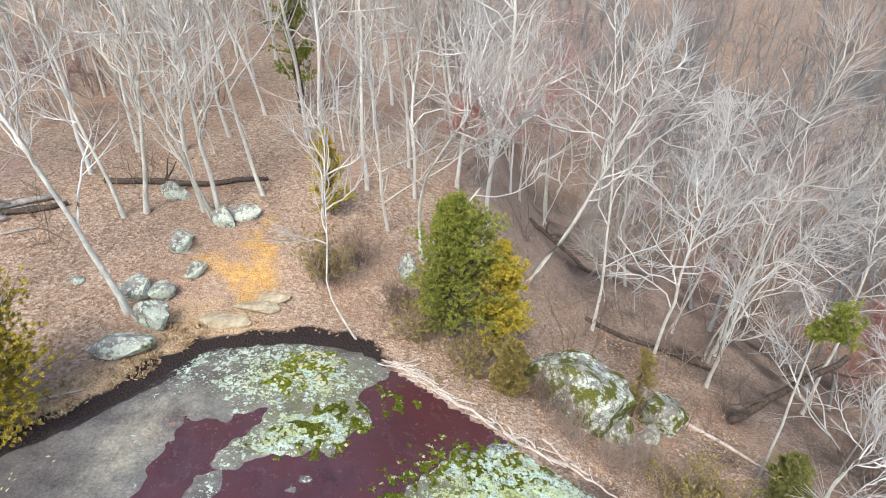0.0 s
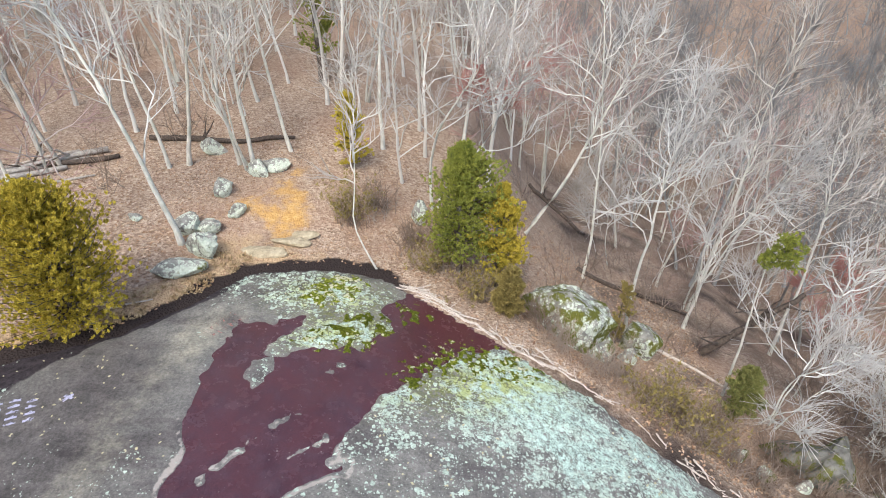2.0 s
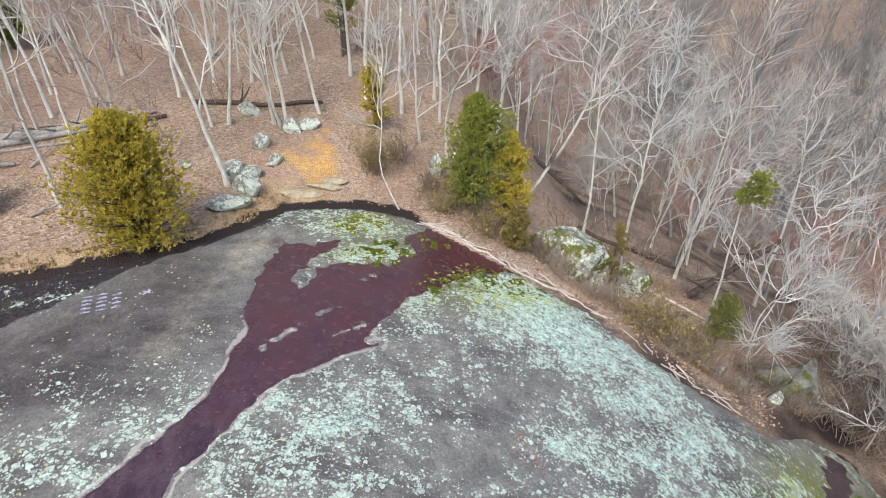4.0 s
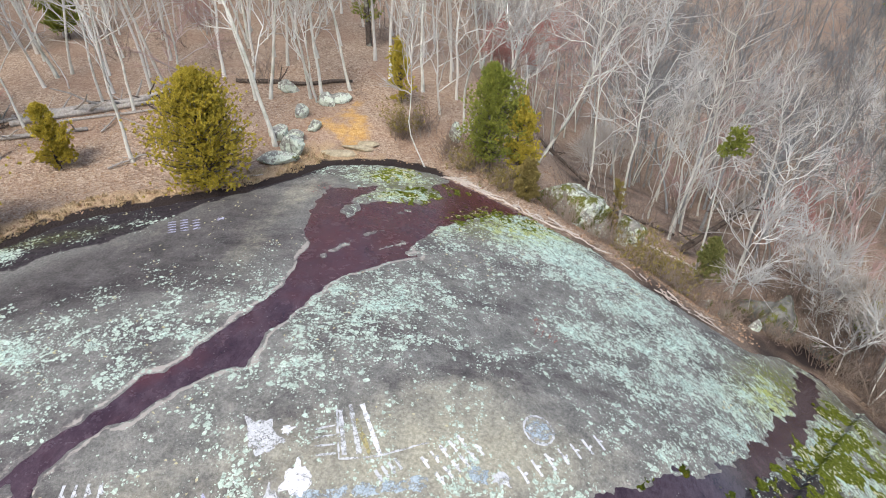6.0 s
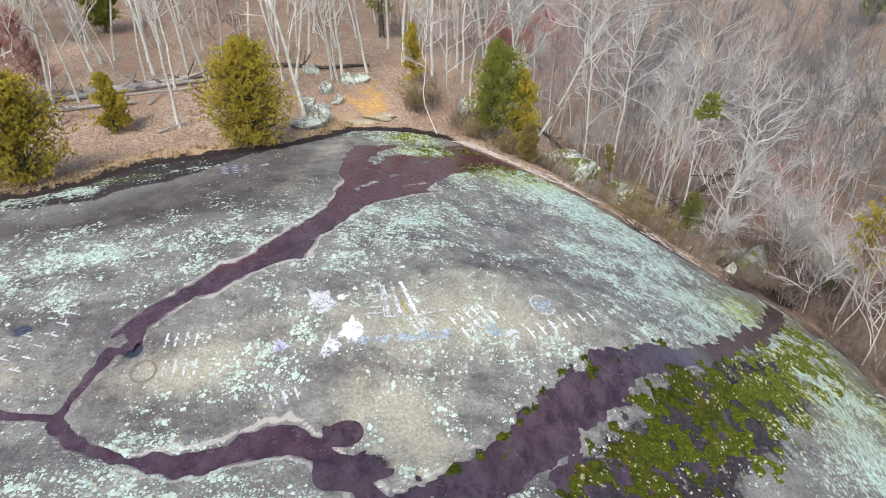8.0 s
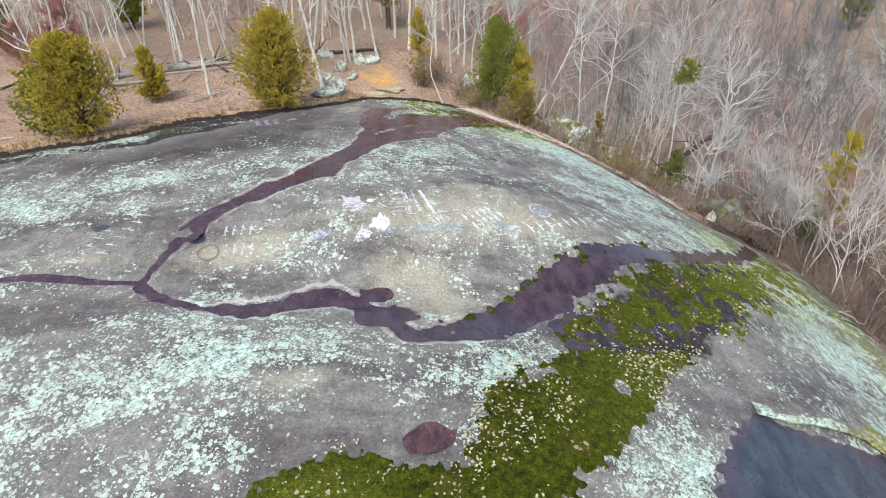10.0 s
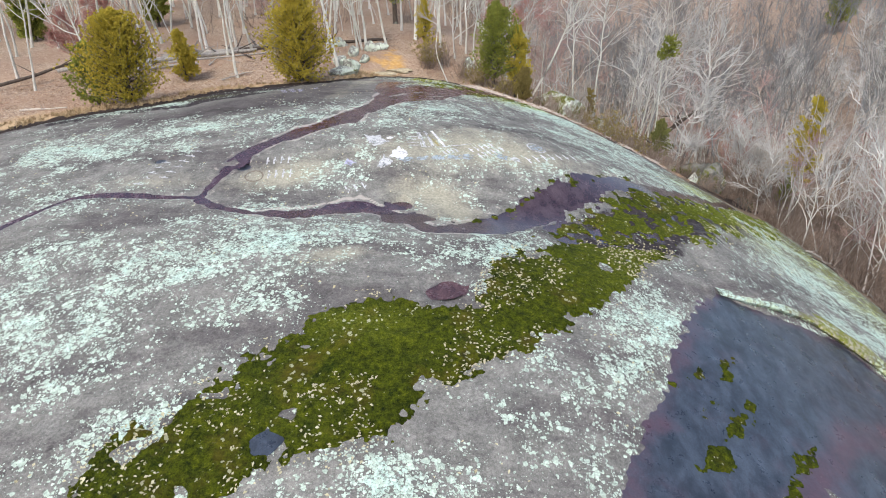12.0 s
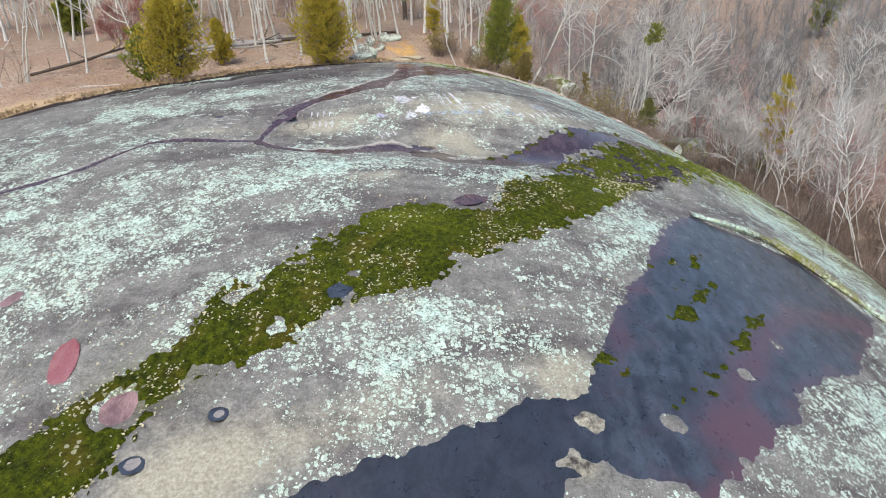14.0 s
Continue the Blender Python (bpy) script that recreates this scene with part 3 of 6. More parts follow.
def sheet(name, xs, ys, height, material, keep=None, shades=None, one=False):
    """A smooth sheet over the crossing lines xs and ys; keep: which places stay; shades: named values for the material."""
    gx, gy = np.meshgrid(xs, ys)
    gz = height(gx, gy)
    idx = np.arange(gx.size).reshape(gx.shape)
    quads = np.stack([idx[:-1, :-1], idx[:-1, 1:], idx[1:, 1:], idx[1:, :-1]], -1).reshape(-1, 4)
    used = np.arange(gx.size)
    if keep is not None:
        ok = keep(gx, gy).ravel()
        full = ok[quads].all(1)
        if one:
            # keep the largest connected piece
            cell = full.reshape(gx.shape[0] - 1, gx.shape[1] - 1)
            mark = np.where(cell, np.arange(1, cell.size + 1).reshape(cell.shape), 0)
            for _ in range(cell.size):
                wide = np.pad(mark, 1)
                grown = np.where(cell, np.maximum.reduce([mark, wide[:-2, 1:-1], wide[2:, 1:-1], wide[1:-1, :-2], wide[1:-1, 2:]]), 0)
                if (grown == mark).all():
                    break
                mark = grown
            tags, sizes = np.unique(mark[mark > 0], return_counts=True)
            full = (mark == tags[sizes.argmax()]).ravel() if len(tags) else full
        quads = quads[full]
        used, quads = np.unique(quads, return_inverse=True)
        quads = quads.reshape(-1, 4)
    co = np.stack([gx, gy, gz], -1).reshape(-1, 3)[used]
    me = raw_mesh(name, co, quads, material, True)
    for key, value in (shades or {}).items():
        me.attributes.new(key, "FLOAT", "POINT").data.foreach_set("value", np.clip(value(co[:, 0], co[:, 1]), -1, 2).astype(np.float32))
    return me


def raw_mesh(name, co, faces, material, soft=False):
    """A mesh from arrays; all faces have as many corners as the array is wide."""
    me = bpy.data.meshes.new(name)
    faces = np.asarray(faces, np.int32)
    n, w = faces.shape
    me.vertices.add(len(co))
    me.vertices.foreach_set("co", np.asarray(co, np.float32).ravel())
    me.loops.add(n * w)
    me.loops.foreach_set("vertex_index", faces.ravel())
    me.polygons.add(n)
    me.polygons.foreach_set("loop_start", np.arange(0, n * w, w, dtype=np.int32))
    me.polygons.foreach_set("use_smooth", np.full(n, soft))
    me.materials.append(material)
    me.update(calc_edges=True)
    return me


def steps(*spans):
    """Grid lines: (from, to, step) spans one after another."""
    parts = [np.arange(a, b - s * 0.25, s) for a, b, s in spans]
    return np.concatenate(parts + [[spans[-1][1]]])


def lichen_density(x, y):
    d = 0.38 - 0.07 * smooth(-8, -12, y) - 0.08 * smooth(-9, -14, x) + 0.46 * rough(x, y, 4.5, 50, 3)
    for cx, cy, rx, ry, turn, amount in ((3.2, 7.6, 3.6, 1.9, -25, 0.55), (6.0, 4.8, 3.0, 2.2, -20, 0.35), (-2.2, 2.0, 2.6, 1.3, 15, 0.35), (-2.0, -9.8, 4.6, 1.1, 18, 0.55), (-6.6, -9.6, 2.2, 0.9, 10, 0.40),
                                         (-14.5, 0.2, 4.0, 1.6, 20, 0.12), (-18.5, -3.0, 5.0, 1.3, 25, 0.30), (-19, -8.5, 6, 3.2, 10, 0.30), (-12, -11, 5, 2.4, 10, 0.32), (-15.5, -15.5, 4, 2.5, 10, 0.4),
                                         (2.4, -11.6, 1.3, 2.8, -35, 0.55), (-2.0, -16.8, 4.2, 1.6, 25, 0.30), (-5.0, -18.6, 3.2, 1.0, 15, 0.25), (9.5, -16.4, 3.6, 2.2, 25, 0.45), (6, -20, 4, 2, 20, 0.4), (12.5, -6, 2.0, 7, 15, 0.75),
                                         (8.8, 3.4, 2.0, 1.6, 0, 0.3), (-4.6, 12.2, 2.2, 1.1, 0, 0.5), (-8.0, -6.0, 1.6, 0.8, 15, 0.3), (0.0, -22.6, 2.2, 1.0, 0, 0.4), (-9.2, 3.0, 1.3, 0.8, 10, 0.25), (6.2, 1.2, 3.4, 2.6, 20, 0.34), (2.4, 2.2, 2.6, 1.8, 0, 0.22), (-15.4, 4.5, 1.6, 0.55, 28, 0.48), (-13.0, 6.0, 1.2, 0.25, 35, 0.45), (-19.5, 3.4, 3.0, 0.5, 12, 0.5), (-11.6, 6.6, 0.9, 0.2, 30, 0.45), (-3.6, 9.9, 1.3, 0.5, 20, 0.5), (-1.5, -4.6, 5.0, 2.2, 10, 0.16), (0.6, 6.3, 2.8, 1.8, 15, 0.34), (-5.0, 8.2, 0.3, 1.0, -15, 0.35), (4.7, 5.0, 2.4, 1.2, -25, 0.25), (-12.7, -0.7, 2.4, 1.0, 15, 0.08), (1.8, 8.5, 2.0, 0.8, -25, 0.3)):
        d = d + amount * spot(x, y, cx, cy, rx, ry, turn)
    for cx, cy, rx, ry, turn, amount in ((-8.5, 6.5, 4.2, 2.6, 35, 0.55), (-8.8, 10.0, 2.0, 2.0, 0, 0.5), (-3.5, -5.6, 4.5, 0.9, 12, 0.18), (-1.8, -6.2, 2.5, 1.2, 25, 0.25), (-9.8, -5.9, 2.0, 1.0, 0, 0.3),
                                         (-1.2, -3.2, 3.2, 1.2, 8, 0.12), (-16.5, 1.6, 4.0, 1.2, 20, 0.35), (-8.5, -20.6, 2.6, 1.2, 20, 0.35), (-13.5, -4.9, 4.5, 0.9, 0, 0.5), (-15, -8.2, 5, 0.9, 8, 0.35), (-12.0, 4.2, 3.4, 0.7, 25, 0.35), (-9.5, -14.7, 4.0, 0.5, 37, 0.45), (6.5, -6.8, 2.4, 1.1, 40, 0.15)):
        d = d - amount * spot(x, y, cx, cy, rx, ry, turn)
    d = d + 0.22 * np.exp(-((near_line(x, y, [(-19.5, -6.2), (-17.9, -5.2), (-16.7, -4.1), (-15.6, -2.8), (-13.4, -1.1), (-11.4, 0.0)]) / 0.75) ** 2))
    return d - 0.5 * smooth(0.0, 0.2, water_depth(x, y)) - 0.35 * smooth(-0.3, 0.6, inside(x, y, MOSS_FLAT)) * (1 - smooth(8, 11, x)) - 0.9 * spot(x, y, -0.76, -20.05, 0.6, 0.5) - 0.9 * spot(x, y, -1.15, -21.2, 0.6, 0.5)


def tan_stain(x, y):
    d = 0.10 + 0.22 * rough(x, y, 6.0, 60, 3)
    for cx, cy, rx, ry, turn, amount in ((-1.5, -3.2, 4.2, 1.3, 8, 0.75), (-8.4, -5.2, 1.6, 0.9, 20, 0.6), (-3.6, -5.9, 1.6, 0.8, 0, 0.6), (-2.6, -7.2, 1.0, 0.9, 0, 0.6), (-1.0, -19.0, 1.0, 0.9, 0, 0.7), (-6.5, -20.6, 4.5, 0.9, 22, 0.5),
                                         (-9.2, -21.5, 1.6, 1.4, 0, 0.6), (-6.0, -10.6, 1.0, 0.4, 10, 0.5), (-7.2, 9.0, 1.0, 2.4, -10, 0.35), (-8.0, 4.5, 0.8, 3.0, -5, 0.3), (-13, -5.6, 3.0, 0.6, 0, 0.35), (-1.0, -1.2, 2.4, 0.9, 20, 0.4), (-0.76, -20.05, 0.5, 0.4, 0, 0.9), (-1.15, -21.2, 0.5, 0.4, 0, 0.9)):
        d = d + amount * spot(x, y, cx, cy, rx, ry, turn)
    return d


def dark_stain(x, y):
    edge = inside(x, y, ROCK_EDGE)
    d = 0.95 * (1 - smooth(0.1, 0.8, edge + 0.3 * rough(x, y, 1.5, 70) - 1.1 * spot(x, y, -14.5, 6.3, 3.2, 1.6, 25))) * (1 - smooth(-6.0, -1.5, x)) * smooth(-24, -17, x)
    d = d + 1.0 * smooth(-0.2, 0.4, inside(x, y, DAMP) + 0.45 * rough(x, y, 1.1, 71, 4)) + 0.72 * spot(x, y, -0.76, -20.05, 0.6, 0.5) + 0.72 * spot(x, y, -1.15, -21.2, 0.6, 0.5) + (0.62 - 0.04 * np.clip(x + 12, 0, 7)) * np.exp(-((near_line(x, y, [(-12.6, -17.7), (-11.4, -16.8), (-9.8, -15.6), (-7.9, -14.2), (-5.6, -12.5)]) / (0.55 + 0.06 * np.clip(x + 12, 0, 7))) ** 2)) + 0.3 * spot(x, y, -13.8, -19.6, 1.4, 0.7, 20) + 0.25 * spot(x, y, -14.6, -14.2, 3, 0.6, 12)
    d = d + 0.85 * smooth(-0.6, 0.6, inside(x, y, MOSS_FLAT) + 0.7 * rough(x, y, 0.9, 74, 4)) * (1 - 0.6 * smooth(8, 12, x))
    for cx, cy, r, deep in POTHOLES:
        if deep > 0.05:
            d = d + 0.75 * spot(x, y, cx, cy, r * 0.95, r * 0.95)
    return d - 0.2


def mossy_tint(x, y):
    d = 0.0 * x
    for cx, cy, rx, ry, turn, amount in ((10.0, 3.4, 2.4, 1.2, 45, 1.3), (1.0, 8.5, 2.6, 1.0, 22, 1.0), (-3.8, 11.8, 1.8, 1.2, 0, 0.9), (-3.2, 9.8, 1.8, 0.8, 20, 0.9), (14.2, -2, 1.3, 7, 8, 1.0), (-15.0, 5.2, 1.8, 0.4, 20, 0.4), (10.5, -2.2, 2.4, 1.4, 40, 0.5), (-10.6, -19.2, 1.2, 0.8, 20, 0.5)):
        d = d + amount * spot(x, y, cx, cy, rx, ry, turn)
    return d


def rim_band(x, y):
    d = water_depth(x, y)
    return 1.2 * np.exp(-(((d + 0.03) / 0.062) ** 2)) * smooth(-12, -8.5, y) * (1 - 0.6 * smooth(-3, 0, x)) * (1 - 0.55 * smooth(-8.5, -10.5, x)) * (1 - 0.7 * smooth(4.5, 7, y))


def weathering(x, y):
    d = 0.25 * rough(x, y, 2.5, 63, 4)
    for cx, cy, rx, ry, turn, amount in ((-10.5, 4.5, 4.2, 2.8, 30, 0.8), (-14, 1.8, 4.5, 1.6, 20, 0.7), (-9, 8.5, 1.8, 2.4, -20, 0.5), (-12, -13, 5, 1.2, 30, 0.4), (-17, -6.5, 5, 1.0, 5, 0.4)):
        d = d + amount * spot(x, y, cx, cy, rx, ry, turn)
    return d


xs = steps((-38, -24, 1.0), (-24, 14.4, 0.085), (14.4, 18, 0.4))
ys = steps((-48, -26, 1.0), (-26, 14.6, 0.085))
rock = new("rock", sheet("rock", xs, ys, rock_z, GRANITE, lambda x, y: inside(x, y, ROCK_EDGE) > -1.4,
                         {"lichen": lichen_density, "tan": tan_stain, "dark": dark_stain, "mossy": mossy_tint, "rim": rim_band, "wet": lambda x, y: smooth(-0.1, 0.1, water_depth(x, y)), "weather": weathering}))
tagged(rock, "bare grey granite dome blotched with pale mint lichen", "rock", kind="structure")

xs = steps((-1500, -300, 200), (-300, -60, 12), (-60, -24, 1.0), (-24, 20, 0.35), (20, 60, 1.0), (60, 300, 12), (300, 1500, 200))
ys = steps((-1500, -300, 200), (-300, -50, 12), (-50, 4, 1.0), (4, 26, 0.35), (26, 70, 1.0), (70, 300, 12), (300, 1500, 200))
ground = new("ground", sheet("ground", xs, ys, ground_z, LITTER, None, {
    "sand": lambda x, y: 0.75 * rough(x, y, 0.8, 66, 4) + 1.1 * spot(x, y, -6.1, 16.3, 1.0, 1.4, -10) + 0.9 * spot(x, y, -7.6, 16.6, 1.1, 0.6) + 0.85 * spot(x, y, -6.5, 18.6, 0.9, 1.6) + 0.5 * spot(x, y, -6.0, 14.3, 1.5, 0.7) - 0.35,
    "straw": lambda x, y: (1 - smooth(0.4, 3.2 + 2.0 * smooth(-17, -22, x), -inside(x, y, ROCK_EDGE) + 0.8 * rough(x, y, 1.6, 46, 3))) * (1 - smooth(-7, -1, x)) - 0.15,
    "soil": lambda x, y: (1 - smooth(0.1, 0.55, -inside(x, y, ROCK_EDGE) + 0.45 * rough(x, y, 0.8, 77))) * (1 - smooth(-2.5, -0.5, x)) + 0.42 * (1 - smooth(0.0, 0.4, -inside(x, y, ROCK_EDGE) + 0.5 * rough(x, y, 0.7, 79, 3))) * smooth(-1.5, 0.5, x) * (1 - smooth(3, 7, x)) + 0.14 * (1 - smooth(0.3, 1.2, -inside(x, y, ROCK_EDGE) + 0.4 * rough(x, y, 0.9, 80))) * smooth(3.0, 6.0, x) + 0.8 * spot(x, y, 14.6, 8.2, 1.0, 0.5, 30) + (0.43 + 0.24 * rough(x, y, 1.6, 78) * (1 - smooth(22, 32, x)) * (1 - smooth(36, 46, y))) * smooth(1, 8, x),
}))
tagged(ground, "forest floor of russet leaf litter and bare soil", "ground", kind="structure")


def film_of_water(name, outline, label, material, step=0.12, spare=0.25, region=None, level=-0.035, silt=None, less_sheen=None):
    box = np.array(outline)
    (x0, y0), (x1, y1) = box.min(0) - 0.6, box.max(0) + 0.6
    place = region or (lambda x, y: inside(x, y, outline))
    ob = new(name, sheet(name, np.arange(x0, x1, step), np.arange(y0, y1, step), lambda x, y: dome(x, y) + level, material, lambda x, y: (place(x, y) > -spare) & (inside(x, y, ROCK_EDGE) > 0.05), {"silt": silt or (lambda x, y: 0.1 + 0 * x), "less_sheen": less_sheen or (lambda x, y: 0 * x)}))
    return tagged(ob, label, "water", kind="structure")


film_of_water("water_stream", STREAM_TOP + STREAM_MID, "shallow maroon runoff stream over dark algae", MAROON, region=lambda x, y: np.maximum(inside(x, y, STREAM_TOP), inside(x, y, STREAM_MID)), silt=lambda x, y: 0.02 + 0.26 * smooth(-1, 5, y) + 0.45 * spot(x, y, -8.6, -1.1, 0.9, 0.45, 40) + 0.3 * spot(x, y, 0.0, 10.9, 1.6, 0.7, -30))
film_of_water("water_rivulet", RIVULET, "thin dark trickle of water in a rock groove", MAROON, 0.1, region=lambda x, y: 0.15 - near_line(x, y, RIVULET))
film_of_water("water_outlet", STREAM_EAST + LINK, "wide maroon seep of water draining over granite", SEEP, spare=0.5, level=-0.043, region=lambda x, y: np.maximum.reduce([inside(x, y, STREAM_EAST), inside(x, y, SEEP_FLAT), 0.34 - near_line(x, y, LINK)]))
# the west arm's colour is darkened for its missing sky reflection
film_of_water("water_basin", BASIN, "slate-blue sheet of shallow water in a granite basin", SKY_SLATE, silt=lambda x, y: 0.34 * np.exp(-((near_line(x, y, [(10.8, -12.4), (7.0, -14.2), (4.6, -16.6), (2.6, -19.6)]) / 0.55) ** 2))
              + 0.30 * (1 - smooth(0.0, 0.8, inside(x, y, BASIN) + 0.5 * rough(x, y, 0.9, 19, 4))) * smooth(-1.0, 1.0, x) + 0.25 * spot(x, y, 2.6, -20.2, 1.6, 1.0) - 0.02,
              less_sheen=lambda x, y: 0.6 * (1 - smooth(-1.6, 0.6, x + 0.8 * rough(x, y, 1.2, 26, 3))))


def pool(cx, cy, r, drop, material, label, squash=0.8, turn=15, damp=False):
    pts, n = [], 40
    c, s = math.cos(radians(turn)), math.sin(radians(turn))
    for i in range(n):
        a = 2 * math.pi * i / n
        rr = r * (1 + 0.16 * float(rough(cx + math.cos(a) * 2, cy + math.sin(a) * 2, 1.0, 3)))
        u, v = rr * math.cos(a), rr * squash * math.sin(a)
        pts.append((cx + u * c - v * s, cy + u * s + v * c))
    low = float(dome(cx, cy)) - drop
    co = [(cx, cy, low)] + [(x, y, low) for x, y in pts]
    if damp:
        co = [(x, y, float(dome(x, y)) - drop) for x, y, _ in co]
    ob = new("water_pool", raw_mesh("water_pool", co, [(0, 1 + i, 1 + (i + 1) % n) for i in range(n)], material, True))
    return tagged(ob, label, "water", kind="structure")


pool(-4.47, -6.62, 0.50, 0.15, MAROON, "dark water standing in a round pothole", 1.0)
pool(-3.08, -11.8, 0.78, 0.06, ROUGH_POOL, "dark maroon water filling a shallow pothole", 0.62, 8)
pool(-12.93, -18.4, 0.74, 0.012, RED_POOL, "shallow reddish water in an oval pothole", 0.44, 102, True)
pool(-15.54, -16.0, 0.36, 0.012, PINK_POOL, "small shallow reddish puddle among lichen", 0.6, 60, True)
pool(-11.0, -19.9, 0.5, 0.02, PINK_POOL, "shallow pinkish water beside the moss", 1.0, 15, True)
pool(-6.57, -16.55, 0.44, -0.012, SKY_SLATE, "slate-grey puddle in the moss", 0.6, 40, True)
pool(-8.75, -20.1, 0.24, 0.015, SKY_SLATE, "small dark water ring in a shallow pothole", 0.95)
pool(-10.24, -21.15, 0.33, 0.015, SKY_SLATE, "small dark water ring in a shallow pothole", 0.8, 105)
for cx, cy, r in ((-8.74, -20.12, 0.12), (-10.24, -21.17, 0.17)):
    bed = pool(cx, cy, r, 0.008, PALE_SILT, "pale silt settled in the middle of a pothole", 0.9, 60)
    bed.name = bed.data.name = "silt_bed"
    tagged(bed, "pale silt settled in the middle of a pothole", "silt", kind="stuff")
pool(-10.05, -4.6, 0.30, 0.10, SKY_SLATE, "grey water in a small pothole", 1.0)
pool(-13.3, -3.9, 0.30, 0.10, SKY_SLATE, "dark water in a small pothole", 1.0)


def moss_mat(name, outline, label, light, step=0.045, holes=0.0, seed=0, thick=0.11, rag=0.35, grain=1.1, flood=False):
    box = np.array(outline)
    (x0, y0), (x1, y1) = box.min(0) - 0.3, box.max(0) + 0.3

    def cover(x, y):
        d = inside(x, y, outline) + rag * rough(x, y, grain, 80 + seed, 4) + 0.34 * rough(x, y, 0.17, 84 + seed, 3)
        gaps = (rough(x, y, grain * 0.8, 90 + seed, 4) + 0.2 * smooth(0.0, 2.0, inside(x, y, outline))) * 1.1 + 0.55 - holes
        for cx, cy, r in ((-11.06, -19.85, 0.5), (-6.57, -16.55, 0.26), (-3.08, -11.8, 0.66)):
            d = np.minimum(d, np.hypot(x - cx, y - cy) - r + 0.3 * rough(x, y, 0.3, 85, 3))
        return np.minimum(d, gaps)

    def height(x, y):
        c = smooth(-0.02, 0.22, cover(x, y))
        base = np.maximum(rock_z(x, y), dome(x, y) - 0.035) if flood else rock_z(x, y)
        return base - 0.03 + c * (0.045 + thick * (0.5 + 0.5 * rough(x, y, 0.32, 95 + seed, 3)))

    ob = new(name, sheet(name, np.arange(x0, x1, step), np.arange(y0, y1, step), height, MOSS, lambda x, y: cover(x, y) > -0.06, {"light": light}))
    return tagged(ob, label, "moss", kind="stuff")


moss_mat("moss", MOSS_BAND, "thick dark green moss mat across the granite", lambda x, y: 0.8 * smooth(-1.0, 6.0, x) + 0.5 * spot(x, y, -5.2, -13.2, 1.4, 0.7) + 0.15 * rough(x, y, 2.0, 7), holes=0.03)
moss_mat("moss", MOSS_FLAT, "patchy yellow-green moss growing in the wide seep", lambda x, y: 0.12 + 0.75 * smooth(4.0, 9.0, x) + 0.3 * rough(x, y, 2.0, 7), seed=4, holes=0.50, rag=0.6, grain=0.5, flood=True, thick=0.06)
moss_mat("moss", MOSS_KNOLL, "bright green moss cushion by the forest edge", lambda x, y: 1.25 + 0.4 * rough(x, y, 0.5, 9), seed=1, rag=0.5, grain=0.35, holes=0.42, thick=0.05)
moss_mat("moss", MOSS_SEEP, "patchy yellow-green moss in the seep", lambda x, y: 0.6 + 0.5 * rough(x, y, 1.0, 6), seed=2, holes=0.42, rag=0.5, grain=0.3, flood=True, thick=0.04)
moss_mat("moss", [(-4.5, 9.3), (-3.3, 10.6), (-2.0, 11.0), (-1.7, 10.2), (-2.4, 9.1), (-3.9, 8.9)], "patchy yellow-green moss on the lichened islet", lambda x, y: 0.7 + 0.6 * rough(x, y, 0.7, 6), seed=5, holes=0.55, rag=0.5, grain=0.25, flood=True, thick=0.04)
moss_mat("moss", MOSS_SHORE, "patchy yellow-green moss along the shore", lambda x, y: 0.9 + 0.5 * rough(x, y, 0.8, 6), seed=3, holes=0.50, rag=0.4, grain=0.16, flood=True, thick=0.03)


def moss_tuft(cx, cy, r, label="small green moss tuft in the shallow basin"):
    pts = [(cx + r * 1.3 * math.cos(a), cy + r * 0.8 * math.sin(a)) for a in [i * math.pi / 6 for i in range(12)]]
    turn = radians(35)
    pts = [(cx + (x - cx) * math.cos(turn) - (y - cy) * math.sin(turn), cy + (x - cx) * math.sin(turn) + (y - cy) * math.cos(turn)) for x, y in pts]
    step = 0.04
    box = np.array(pts)
    (x0, y0), (x1, y1) = box.min(0) - 0.3, box.max(0) + 0.3
    cover = lambda x, y: inside(x, y, pts) - 0.05 + 0.34 * rough(x, y, 0.34, 33, 4) - 0.14 * np.abs(rough(x + y, (x - y) * 0.3, 0.12, 36, 2))  # noqa: E731
    height = lambda x, y: dome(x, y) - 0.06 + smooth(-0.02, 0.12, cover(x, y)) * (0.05 + 0.05 * rough(x, y, 0.14, 35, 2))  # noqa: E731
    shape = sheet("moss_tuft", np.arange(x0, x1, step), np.arange(y0, y1, step), height, MOSS, lambda x, y: cover(x, y) > -0.08, {"light": lambda x, y: 0.0 * x}, True)
    if len(shape.polygons) > 6:
        tagged(new("moss_tuft", shape), label, "moss", "tufts in the basin")


for cx, cy, r in ((2.2, -14.3, 0.2), (2.94, -15.8, 0.5), (3.95, -14.6, 0.42), (3.5, -15.1, 0.3), (5.18, -15.4, 0.36), (4.3, -16.5, 0.42), (3.7, -17.1, 0.25), (2.88, -18.1, 0.28), (2.5, -18.7, 0.22),
                  (1.79, -19.1, 0.25), (0.05, -18.2, 0.32), (0.75, -18.35, 0.2), (3.2, -13.4, 0.22), (4.4, -12.7, 0.22), (5.4, -12.1, 0.18), (4.0, -13.4, 0.2), (3.1, -14.5, 0.18), (6.3, -13.6, 0.16)):
    moss_tuft(cx, cy, r)
    moss_tuft(cx + 0.75 * r + 0.1, cy + 0.9 * r + 0.12, 0.5 * r + 0.03)
    moss_tuft(cx - 0.9 * r - 0.05, cy - 0.5 * r - 0.15, 0.4 * r + 0.03)
